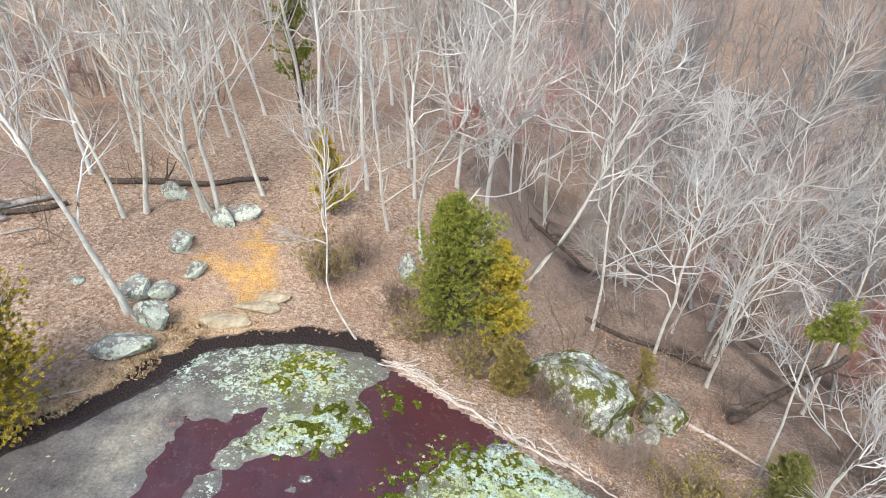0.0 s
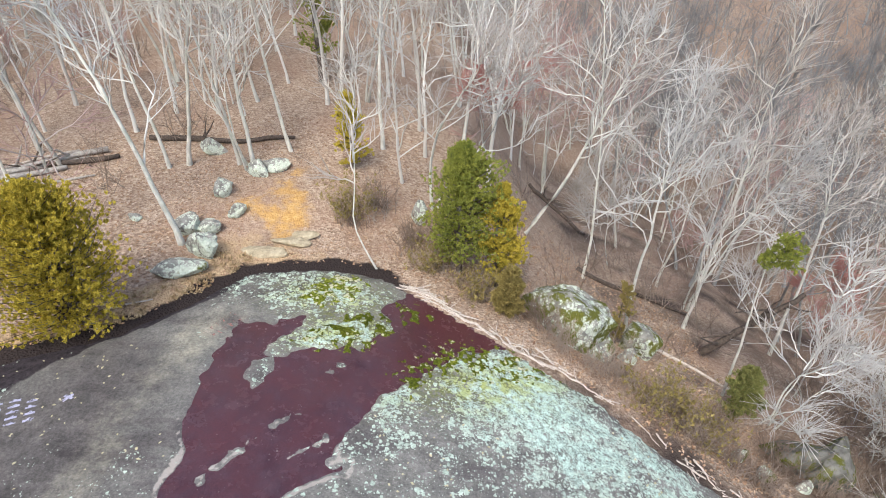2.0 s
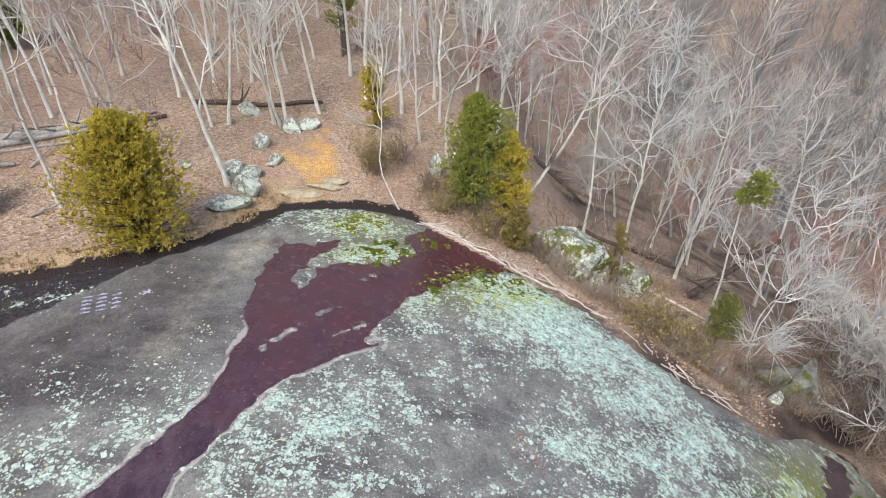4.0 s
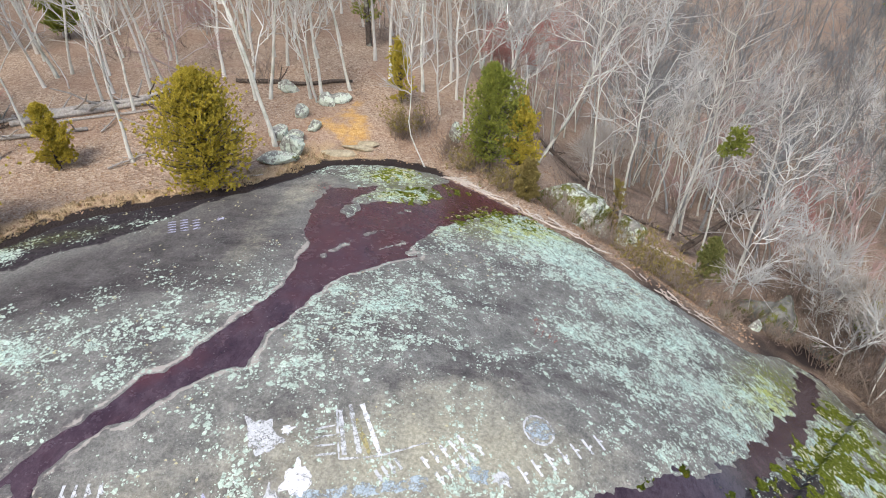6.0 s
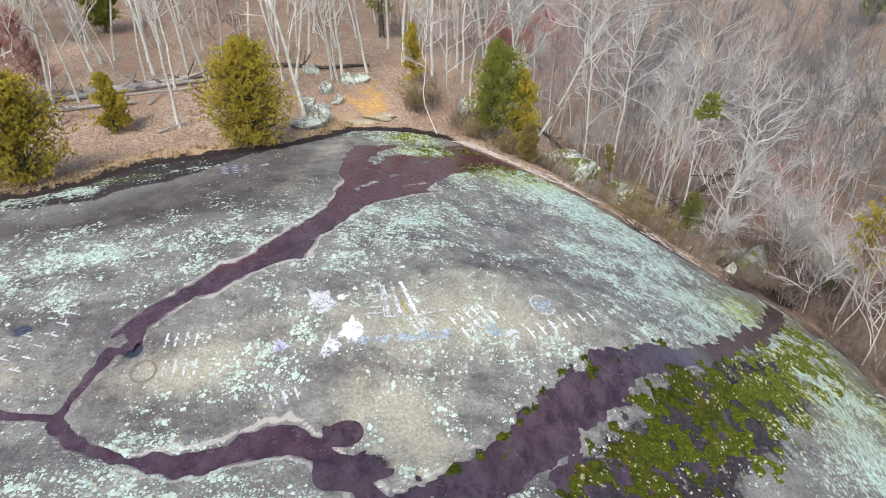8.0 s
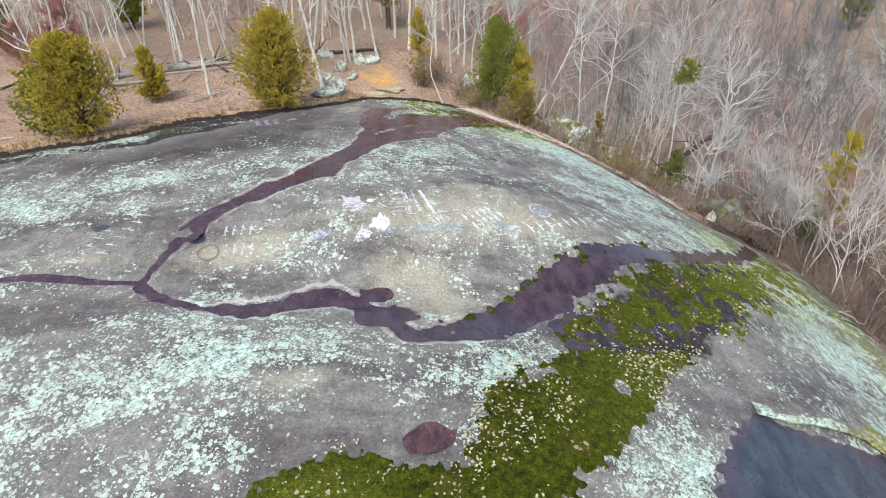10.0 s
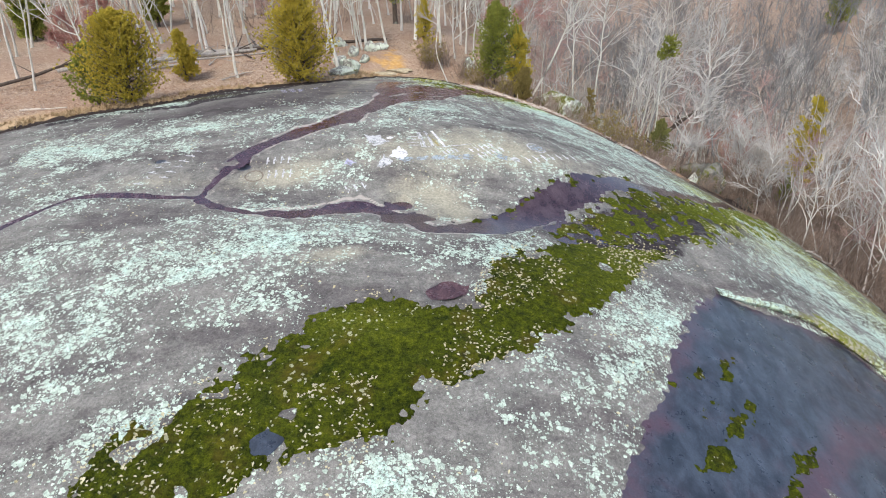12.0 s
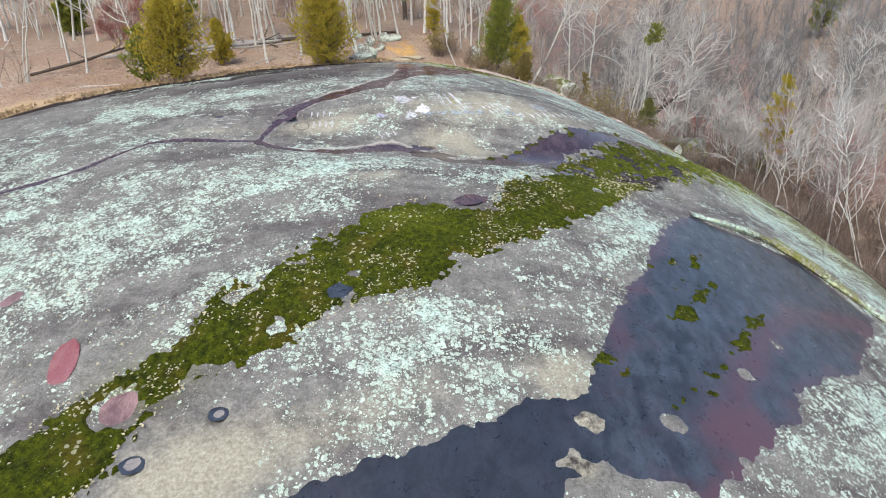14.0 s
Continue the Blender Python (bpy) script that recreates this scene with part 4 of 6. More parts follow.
for cx, cy, r in ((3.1, -2.95, 0.35), (4.2, -2.3, 0.25), (1.9, -4.1, 0.3), (1.2, -4.9, 0.22), (0.5, -5.1, 0.2), (2.6, -3.6, 0.2), (-0.6, -6.8, 0.3), (0.4, -8.0, 0.4), (-0.2, -5.9, 0.18), (-1.25, -6.9, 0.26), (-0.75, -6.4, 0.22), (-0.1, -5.7, 0.26), (0.35, -5.05, 0.2), (0.85, -4.45, 0.26), (-1.9, -7.4, 0.2), (1.5, -3.9, 0.2), (-0.3, -8.3, 0.35), (1.2, -7.0, 0.4), (2.0, -6.4, 0.35)):
    moss_tuft(cx, cy, r, "small green moss tuft in the seep")


def split_slab():
    """The pale slab that has peeled off along the basin and overhangs it."""
    line = np.array(LEDGE)
    t = np.linspace(0, len(line) - 1, 90)
    px, py = np.interp(t, range(len(line)), line[:, 0]), np.interp(t, range(len(line)), line[:, 1])
    dx, dy = np.gradient(px), np.gradient(py)
    ln = np.hypot(dx, dy)
    nx, ny = -dy / ln, dx / ln
    wide = 1.0 * np.sin(np.clip(t / (len(line) - 1), 0.02, 0.98) * math.pi) ** 0.5 + 0.12 * rough(px, py, 0.7, 5)
    co = []
    for out, up in ((0.30, -0.12), (-0.10, 0.04), (-0.18, 0.15), (-0.14, 0.235), (0.0, 0.255), (0.35, 0.25), (0.75, 0.19), (1.2, 0.05), (1.5, -0.12)):
        k = out * wide + (0.06 * rough(px + out, py, 0.35, 15) if out < 0.1 else 0)
        x, y = px + nx * k, py + ny * k
        back = dome(px, py) * (1 - np.clip(out, 0, 1)) + dome(x, y) * np.clip(out, 0, 1)
        co.append(np.stack([x, y, back + up * np.clip(wide / 0.6 - 0.3, 0.0, 1.0) + 0.02 * rough(x, y, 0.3, 6)], -1))
    co = np.stack(co)
    m, n = co.shape[:2]
    i = np.arange(m * n).reshape(m, n)
    faces = np.stack([i[:-1, :-1], i[:-1, 1:], i[1:, 1:], i[1:, :-1]], -1).reshape(-1, 4)
    me = raw_mesh("rock_slab", co.reshape(-1, 3), faces, GRANITE, False)
    mid = np.exp(-(((t - 3.6) / 0.9) ** 2)) + 0.6 * np.exp(-(((t - 5.4) / 0.5) ** 2))
    for key, value in (("lichen", 1.15 - 1.3 * mid), ("tan", 0.2 + 0.7 * mid), ("mossy", 0.35 + 0.9 * mid), ("dark", 0.35 * mid)):
        me.attributes.new(key, "FLOAT", "POINT").data.foreach_set("value", np.tile(value, m).astype(np.float32))
    tagged(new("rock_slab", me), "pale split slab of granite overhanging the basin", "rock slab")


split_slab()


# ---- plants and things ----
def part(name, data, parent, label=""):
    ob = new(name, data)
    ob.parent = parent
    return tagged(ob, label)


def thing(name, x, y, z, label, category, group="", turn=0.0, scale=1.0):
    ob = new(name)
    ob.empty_display_size = 0.2
    ob.matrix_basis = pose(x, y, z, 0, 0, turn) @ Matrix.Scale(scale, 4)
    return tagged(ob, label, category, group)


class Tubes:
    """Collects tapered branches into one mesh of quads."""

    def __init__(self):
        self.co, self.faces, self.girth, self.count = [], [], [], 0

    def add(self, pts, radii, sides):
        pts, radii = np.asarray(pts, float), np.asarray(radii, float)
        n = len(pts)
        along = np.gradient(pts, axis=0)
        along /= np.linalg.norm(along, axis=1, keepdims=True) + 1e-9
        ref = np.where(np.abs(along[:, 2:3]) > 0.9, [[1.0, 0, 0]], [[0, 0, 1.0]])
        u = np.cross(along, ref)
        u /= np.linalg.norm(u, axis=1, keepdims=True) + 1e-9
        v = np.cross(along, u)
        a = np.arange(sides) * 2 * math.pi / sides
        ring = pts[:, None] + radii[:, None, None] * (np.cos(a)[None, :, None] * u[:, None] + np.sin(a)[None, :, None] * v[:, None])
        self.co.append(ring.reshape(-1, 3))
        self.girth.append(np.repeat(radii, sides))
        i = np.arange(n - 1)[:, None] * sides + np.arange(sides)[None]
        j = np.arange(n - 1)[:, None] * sides + (np.arange(sides)[None] + 1) % sides
        self.faces.append(np.stack([i, j, j + sides, i + sides], -1).reshape(-1, 4) + self.count)
        self.count += n * sides

    def arrays(self):
        return np.concatenate(self.co), np.concatenate(self.faces)

    def mesh(self, name, material):
        me = raw_mesh(name, *self.arrays(), material, True)
        me.attributes.new("girth", "FLOAT", "POINT").data.foreach_set("value", np.concatenate(self.girth).astype(np.float32))
        return me


def grow(rng, start, way, length, bends, wander, lift):
    """A crooked line from start."""
    pts, p, d = [np.array(start, float)], np.array(start, float), np.array(way, float)
    for _ in range(bends):
        d = d + rng.normal(0, wander, 3) + (0, 0, lift)
        d /= np.linalg.norm(d)
        p = p + d * length / bends
        pts.append(p)
    return np.array(pts)


def aside(rng, along, spread):
    """A direction that leaves the given one by about spread radians."""
    v = rng.normal(0, 1, 3)
    v -= along * (v @ along)
    v /= np.linalg.norm(v) + 1e-9
    d = along * math.cos(spread) + v * math.sin(spread)
    return d / np.linalg.norm(d)


def bare_tree_shape(seed, height, girth, lean=(0.0, 0.0), stems=1, limbs=15, forks=5, sprays=3, low=0.35, crook=0.06, spread=0.85, fine=1.0, bends=5, crooked=0.68):
    """Trunk and crown of a leafless tree, as two sets of tubes round its base."""
    rng = np.random.default_rng(seed)
    trunk, crown = Tubes(), Tubes()
    for s in range(stems):
        way = np.array([lean[0], lean[1], 1.0]) + (rng.normal(0, 0.16, 3) * (1, 1, 0) if stems > 1 else 0)
        way /= np.linalg.norm(way)
        tall = height * (1 - 0.12 * s) * rng.uniform(0.92, 1.05)
        wide = 0.52 * girth * (1 - 0.18 * s)
        base = np.array([rng.normal(0, 0.22), rng.normal(0, 0.22), -0.25]) if stems > 1 else np.array([0, 0, -0.25])
        line = grow(rng, base, way, tall, 12, crook, 0.015)
        at = np.linspace(0, 1, 13)
        rad = wide * (1 - at * 0.86) * (1 + 0.5 * np.exp(-at * 22))
        trunk.add(line, rad, 7)
        for _ in range(limbs):
            t = low + (1 - low) * rng.random() ** 0.7
            i = min(int(t * 12), 11)
            p = line[i] + (line[i + 1] - line[i]) * (t * 12 - i)
            d0 = line[i + 1] - line[i]
            d0 /= np.linalg.norm(d0)
            size = (1.12 - t) ** 0.8 * tall * rng.uniform(0.26, 0.52)
            limb = grow(rng, p, aside(rng, d0, spread * rng.uniform(0.6, 1.1)), size, bends, crooked / bends**0.5, 0.7 / bends)
            r0 = max(wide * (1 - t * 0.86) * 0.60, 0.026)
            crown.add(limb, np.linspace(r0, 0.018, bends + 1), 4)
            for _ in range(forks):
                q = rng.uniform(0.25, 1.0)
                k = min(int(q * bends), bends - 1)
                pf = limb[k] + (limb[k + 1] - limb[k]) * (q * bends - k)
                df = limb[k + 1] - limb[k]
                df /= np.linalg.norm(df)
                fork = grow(rng, pf, aside(rng, df, rng.uniform(0.35, 0.8)), size * rng.uniform(0.28, 0.55), 3, 0.2, 0.10)
                crown.add(fork, np.linspace(max(r0 * 0.5, 0.019), 0.010, 4), 3)
                for _ in range(sprays):
                    q2 = rng.uniform(0.2, 1.0)
                    m = min(int(q2 * 3), 2)
                    ps = fork[m] + (fork[m + 1] - fork[m]) * (q2 * 3 - m)
                    ds = fork[m + 1] - fork[m]
                    ds /= np.linalg.norm(ds)
                    twig = grow(rng, ps, aside(rng, ds, rng.uniform(0.25, 0.65)), rng.uniform(0.45, 1.25) * fine, 1, 0.15, 0.08)
                    crown.add(twig, (0.0105, 0.005), 3)
    return trunk, crown


GROVE = "leafless trees of the surrounding wood"


def plant_tree(name, x, y, label, trunk, crown, bark, twigs, turn=0.0, scale=1.0, group=GROVE):
    ob = thing(name, x, y, float(ground_z(x, y)), label, "tree", group, turn, scale)
    part("trunk", trunk if isinstance(trunk, bpy.types.Mesh) else trunk.mesh("trunk", bark), ob)
    part("crown", crown if isinstance(crown, bpy.types.Mesh) else crown.mesh("crown", twigs), ob)
    return ob


# trees that stand out, each built for itself
plant_tree("bare_tree", -9.5, 14.2, "pale bare tree leaning from between lichened boulders", *bare_tree_shape(43, 10.5, 0.20, (-0.11, 0.0), 1, 19, 6, 4, 0.28, 0.08, 0.8, bends=8), BARK_PALE, TWIG_GREY)
plant_tree("bare_tree", -8.6, 19.8, "clump of grey bare stems behind the boulders", *bare_tree_shape(12, 12.0, 0.18, (-0.05, 0.0), 4, 11, 5, 3, 0.2, 0.05, 0.8, bends=8), BARK_GREY, TWIG_GREY)
plant_tree("bare_tree", -6.95, 20.9, "slim straight pale bare tree above the sandy path", *bare_tree_shape(13, 13.0, 0.15, (-0.08, 0.02), 1, 17, 5, 3, 0.25, 0.04, 0.85, bends=8), BARK_PALE, TWIG_GREY)
plant_tree("bare_tree", -2.57, 13.95, "thin crooked bare tree at the rock's edge", *bare_tree_shape(14, 7.5, 0.065, (-0.2, 0.10), 1, 13, 5, 3, 0.35, 0.09, 0.95, bends=8), BARK_PALE, TWIG_GREY)
plant_tree("bare_tree", 3.5, 20.6, "pale bare tree leaning far over the slope", *bare_tree_shape(15, 11.0, 0.19, (0.40, 0.0), 1, 19, 6, 4, 0.42, 0.06, 0.95, bends=8), BARK_PALE, TWIG_GREY)
plant_tree("bare_tree", -15.3, 12.4, "leaning grey bare tree over the leaf litter", *bare_tree_shape(16, 10.5, 0.16, (-0.20, 0.05), 1, 17, 5, 4, 0.2, 0.08, 1.0, bends=8), BARK_GREY, TWIG_GREY)
plant_tree("bare_tree", 11.7, 11.2, "low sprawling whitish bare tree in the gully", *bare_tree_shape(17, 6.0, 0.09, (0.2, -0.10), 4, 8, 5, 4, 0.15, 0.11, 0.9, bends=8, crooked=0.6), BARK_PALE, TWIG_GREY)
plant_tree("bare_tree", 11.8, 20.2, "slim forked grey tree on the valley slope", *bare_tree_shape(18, 12.0, 0.12, (0.06, 0.0), 2, 13, 5, 4, 0.3, 0.07, 0.9, bends=8), BARK_GREY, TWIG_GREY)
plant_tree("bare_tree", -0.9, 18.6, "crooked grey tree with dead drooping limbs", *bare_tree_shape(19, 10.5, 0.13, (-0.12, 0.0), 2, 14, 5, 4, 0.3, 0.14, 1.1, bends=8), BARK_PALE, TWIG_GREY)
plant_tree("bare_tree", 0.6, 24.5, "tall grey bare tree behind the cedar", *bare_tree_shape(20, 13.0, 0.18, (0.02, 0.0), 1, 18, 6, 4, 0.25, 0.06, 0.9, bends=8), BARK_GREY, TWIG_GREY)
plant_tree("bare_tree", 17.8, 9.2, "twisted pale bare tree on the gully's bank", *bare_tree_shape(58, 5.6, 0.07, (0.0, 0.05), 2, 13, 5, 4, 0.16, 0.17, 0.95, bends=8), BARK_GREY, TWIG_GREY)
plant_tree("bare_tree", 15.8, 11.2, "crooked whitish bare sapling beside the gully", *bare_tree_shape(22, 5.0, 0.05, (-0.1, 0.0), 3, 9, 5, 4, 0.3, 0.13, 1.0, bends=8), BARK_GREY, TWIG_GREY)

plant_tree("bare_tree", -24.1, 15.9, "small bare tree hazed with reddish twigs", *bare_tree_shape(24, 4.6, 0.07, (0.1, 0.0), 3, 10, 7, 7, 0.1, 0.1, 0.85, 0.6), BARK_GREY, TWIG_BUD)
plant_tree("bare_tree", -25.6, 14.2, "small bare tree hazed with reddish twigs", *bare_tree_shape(25, 4.0, 0.06, (0.0, 0.0), 3, 10, 7, 7, 0.1, 0.1, 0.85, 0.6), BARK_GREY, TWIG_BUD)
plant_tree("bare_tree", 1.6, 26.4, "bare tree hazed with reddish buds behind the cedar", *bare_tree_shape(26, 6.5, 0.08, (0.0, 0.0), 3, 11, 7, 7, 0.3, 0.1, 0.85, 0.7), BARK_GREY, TWIG_BUD)
plant_tree("bare_tree", 21.0, 20.0, "bare tree hazed with reddish buds in the valley", *bare_tree_shape(27, 7.5, 0.09, (0.0, 0.0), 3, 11, 7, 7, 0.3, 0.1, 0.85, 0.7), BARK_GREY, TWIG_BUD)

# the wood: a dozen shapes planted again and again
shapes = []
for i in range(14):
    rng = np.random.default_rng(100 + i)
    red = i in (2, 8, 12)
    bush = i >= 10
    trunk, crown = bare_tree_shape(200 + i, rng.uniform(9.5, 13.5) if not bush else rng.uniform(4, 7), rng.uniform(0.12, 0.19) if not bush else 0.06, (rng.normal(0, 0.04), rng.normal(0, 0.04)),
                                   2 if bush or i % 4 == 1 else 1, (15 if not bush and i % 4 != 1 else 8), 5, 5, rng.uniform(0.14, 0.34), rng.uniform(0.05, 0.09), rng.uniform(0.7, 0.95))
    bark = (BARK_PALE, BARK_GREY, BARK_GREY)[i % 3]
    shapes.append((trunk.mesh("trunk", bark), crown.mesh("crown", TWIG_RED if red else TWIG_GREY),
                   "reddish-twigged bare tree of the wood" if red else "slender leafless understorey tree" if bush else "grey leafless hardwood tree of the wood", bush))

taken = [(-24.1, 15.9), (-25.6, 14.2), (1.6, 26.4), (21.0, 20.0), (-9.5, 14.2), (-8.6, 19.8), (-6.95, 20.9), (-2.57, 13.95), (3.7, 21.0), (-15.3, 12.4), (11.7, 11.2), (10.3, 12.2), (17.6, 8.0), (9.4, 11.4), (11.8, 20.2), (-0.9, 18.6), (0.6, 24.5), (17.8, 9.2), (15.8, 11.2),
         (-10.85, 9.75), (-18.1, 11.7), (-18.5, 5.4), (-20.7, 6.3), (0.6, 14.6), (-4.2, 20.0), (-6.7, 28.0), (2.0, 13.0), (5.2, 13.0), (13, 9), (29.3, 25.6), (27.5, 22.0), (26.0, 19.0), (24.0, 15.5), (22, 12), (-6.2, 15), (-6.2, 17), (-6.4, 19)]


def free_place(rng, x, y, gap):
    if any((x - a) ** 2 + (y - b) ** 2 < gap * gap for a, b in taken):
        return False
    d = float(-inside(np.array([x]), np.array([y]), ROCK_EDGE)[0])
    clear = 1.6 if x > -3 else 5.2
    return d > clear


rng = np.random.default_rng(7)
planted = 0
for _ in range(6000):
    if planted >= 195:
        break
    x, y = rng.uniform(-46, 52), rng.uniform(-12, 58)
    if abs(x - 2) > 22 + 0.75 * (y + 16) or not free_place(rng, x, y, 1.9 if y < 30 else 2.4):
        continue
    if x > 6 and rng.random() < 0.3:
        continue
    taken.append((x, y))
    trunk, crown, label, bush = shapes[rng.integers(0, 14)]
    if (x < -4 and y < 22 and bush) or (x > 12 and y < 17):
        continue
    ob = plant_tree("bare_tree", x, y, label, trunk, crown, None, None, rng.uniform(0, 360), rng.uniform(0.8, 1.15))
    ob.rotation_euler[0], ob.rotation_euler[1] = rng.normal(0, 0.03), rng.normal(0, 0.03)
    planted += 1

# the low wood that fills the valley below the rock's outer edge
low_shapes = []
for i in range(6):
    trunk, crown = bare_tree_shape(260 + i, 6.0 + 0.6 * i, 0.075, (0.05 * (i - 2), 0.04), 2 if i % 2 else 1, 8 if i % 2 else 13, 4, 4, 0.15, 0.1, 0.75, 0.9)
    low_shapes.append((trunk.mesh("trunk", (BARK_GREY, BARK_PALE, BARK_GREY)[i % 3]), crown.mesh("crown", TWIG_RED if i in (1, 4) else TWIG_GREY), "low reddish-twigged bare tree in the valley" if i in (1, 4) else "low crooked grey bare tree in the valley"))
rng_low = np.random.default_rng(70)
planted = 0
for _ in range(3000):
    if planted >= 62:
        break
    x, y = (rng_low.uniform(14.5, 27), rng_low.uniform(-16, 17)) if planted % 4 else (rng_low.uniform(25, 44), rng_low.uniform(-8, 20))
    if float(-inside(np.array([x]), np.array([y]), ROCK_EDGE)[0]) < 1.4 or any((x - a) ** 2 + (y - b) ** 2 < 2.4 for a, b in taken):
        continue
    taken.append((x, y))
    trunk, crown, label = low_shapes[rng_low.integers(0, 6)]
    ob = plant_tree("bare_tree", x, y, label, trunk, crown, None, None, rng_low.uniform(0, 360), rng_low.uniform(0.75, 1.15))
    ob.rotation_euler[0], ob.rotation_euler[1] = rng_low.normal(0, 0.08), rng_low.normal(0, 0.08)
    planted += 1

# distant woods and undergrowth, past counting
def scatter(name, arrays, places, material, label, category):
    cos, faces, girth, count = [], [], [], 0
    for which, x, y, z, turn, size in places:
        co, f, g = arrays[which]
        girth.append(g * size)
        c, s = math.cos(turn) * size, math.sin(turn) * size
        cos.append(np.stack([co[:, 0] * c - co[:, 1] * s + x, co[:, 0] * s + co[:, 1] * c + y, co[:, 2] * size + z], -1))
        faces.append(f + count)
        count += len(co)
    me = raw_mesh(name, np.concatenate(cos), np.concatenate(faces), material, True)
    me.attributes.new("girth", "FLOAT", "POINT").data.foreach_set("value", np.concatenate(girth).astype(np.float32))
    return tagged(new(name, me), label, category, kind="stuff")


far_shapes = []
for i in range(6):
    trunk, crown = bare_tree_shape(300 + i, 11 + (i % 3), 0.18, (0.03 * (i - 2), 0), 1, 11, 3, 3, 0.33, 0.07, 0.8, 2.0, 3)
    a, b = trunk.arrays(), crown.arrays()
    far_shapes.append((np.concatenate([a[0], b[0]]), np.concatenate([a[1], b[1] + len(a[0])]), np.concatenate(trunk.girth + crown.girth)))
places = []
for _ in range(5000):
    if len(places) >= 500:
        break
    kind_of = len(places) % 8
    x, y = (rng.uniform(-110, 130), rng.uniform(-5, 125)) if kind_of < 2 else (rng.uniform(8, 85), rng.uniform(52, 118)) if kind_of < 5 else (rng.uniform(13, 75), rng.uniform(20, 62))
    if kind_of < 5 and y < 56 and abs(x - 2) < 22 + 0.75 * (y + 16):
        continue
    if kind_of >= 5 and any((x - a) ** 2 + (y - b) ** 2 < 3.0 for a, b in taken):
        continue
    if abs(x) > 30 + 0.95 * (y + 30):
        continue
    places.append((int(rng.integers(0, 6)), x, y, float(ground_z(x, y)), rng.uniform(0, 6.3), rng.uniform(0.85, 1.2)))
# the twig colour carries the haze; there is no volume
scatter("far_woods", far_shapes, places, TWIG_FAR_HAZE, "leafless woods far behind the clearing, coloured grey by distance haze", "woods")

pole_shapes = []
for i in range(6):
    trunk, crown = bare_tree_shape(330 + i, 6 + 1.0 * i, 0.06 + 0.008 * i, (0.02 * (i - 3), 0.02), 1, 9, 2, 2, 0.25, 0.13, 1.0, 1.2)
    a, b = trunk.arrays(), crown.arrays()
    pole_shapes.append((np.concatenate([a[0], b[0]]), np.concatenate([a[1], b[1] + len(a[0])]), np.concatenate(trunk.girth + crown.girth)))
places = []
for _ in range(9000):
    if len(places) >= 90:
        break
    x, y = (rng.uniform(-46, 52), rng.uniform(-8, 60)) if len(places) % 4 else (rng.uniform(-44, -3), rng.uniform(23, 56))
    if abs(x - 2) > 22 + 0.75 * (y + 16) or not free_place(rng, x, y, 1.1):
        continue
    places.append((int(rng.integers(0, 6)), x, y, float(ground_z(x, y)), rng.uniform(0, 6.3), rng.uniform(0.8, 1.2)))
scatter("sapling_thicket", pole_shapes, places, TWIG_GREY, "thicket of slim pale leafless saplings between the trees", "thicket")

brush_shapes = []
for i in range(6):
    g = np.random.default_rng(400 + i)
    tubes = Tubes()
    for _ in range(8):
        way = np.array([g.normal(0, 0.65), g.normal(0, 0.65), 1.0])
        stem = grow(g, (g.normal(0, 0.4), g.normal(0, 0.25), -0.05), way / np.linalg.norm(way), g.uniform(0.9, 2.7), 3, 0.18, 0.03)
        tubes.add(stem, np.linspace(0.018, 0.007, 4), 3)
        for _ in range(3):
            m = int(g.integers(1, 3))
            tubes.add(grow(g, stem[m], aside(g, np.array([0, 0, 1.0]), 0.7), g.uniform(0.3, 0.8), 2, 0.2, 0.1), (0.010, 0.008, 0.005), 3)
    brush_shapes.append((*tubes.arrays(), np.concatenate(tubes.girth)))
places = []
for _ in range(9000):
    if len(places) >= 430:
        break
    x, y = (rng.uniform(-30, 38), rng.uniform(-8, 45)) if len(places) % 6 < 2 else (rng.uniform(14, 27), rng.uniform(-14, 15))
    d = float(-inside(np.array([x]), np.array([y]), ROCK_EDGE)[0])
    if d < (0.5 if x < 10 else 0.2) or (x < -3 and d < 7) or (x < -3 and rng.random() < 0.6) or (-8 < x < -4 and y < 20):
        continue
    places.append((int(rng.integers(0, 6)), x, y, float(ground_z(x, y)), rng.uniform(0, 6.3), rng.uniform(0.7, 1.4)))
back_shapes = []
for i in range(6):
    trunk, crown = bare_tree_shape(360 + i, 9.0 + 0.7 * i, 0.12 + 0.012 * i, (0.03 * (i - 3), 0.02), 1, 13, 4, 3, 0.15, 0.07, 0.85, 1.2, 4)
    a, b = trunk.arrays(), crown.arrays()
    back_shapes.append((np.concatenate([a[0], b[0]]), np.concatenate([a[1], b[1] + len(a[0])]), np.concatenate(trunk.girth + crown.girth)))
back = []
for _ in range(4000):
    if len(back) >= 150:
        break
    x, y = rng.uniform(-50, 4), rng.uniform(19, 56)
    if not free_place(rng, x, y, 1.5) or abs(x - 2) > 24 + 0.75 * (y + 16):
        continue
    taken.append((x, y))
    back.append((int(rng.integers(0, 6)), x, y, float(ground_z(x, y)), rng.uniform(0, 6.3), rng.uniform(0.85, 1.15)))
scatter("back_woods", back_shapes, back, TWIG_GREY, "crowded slender pale trees of the level wood", "woods")
scatter("undergrowth", brush_shapes, places, BRUSH, "thin brown leafless brush on the forest floor", "undergrowth")


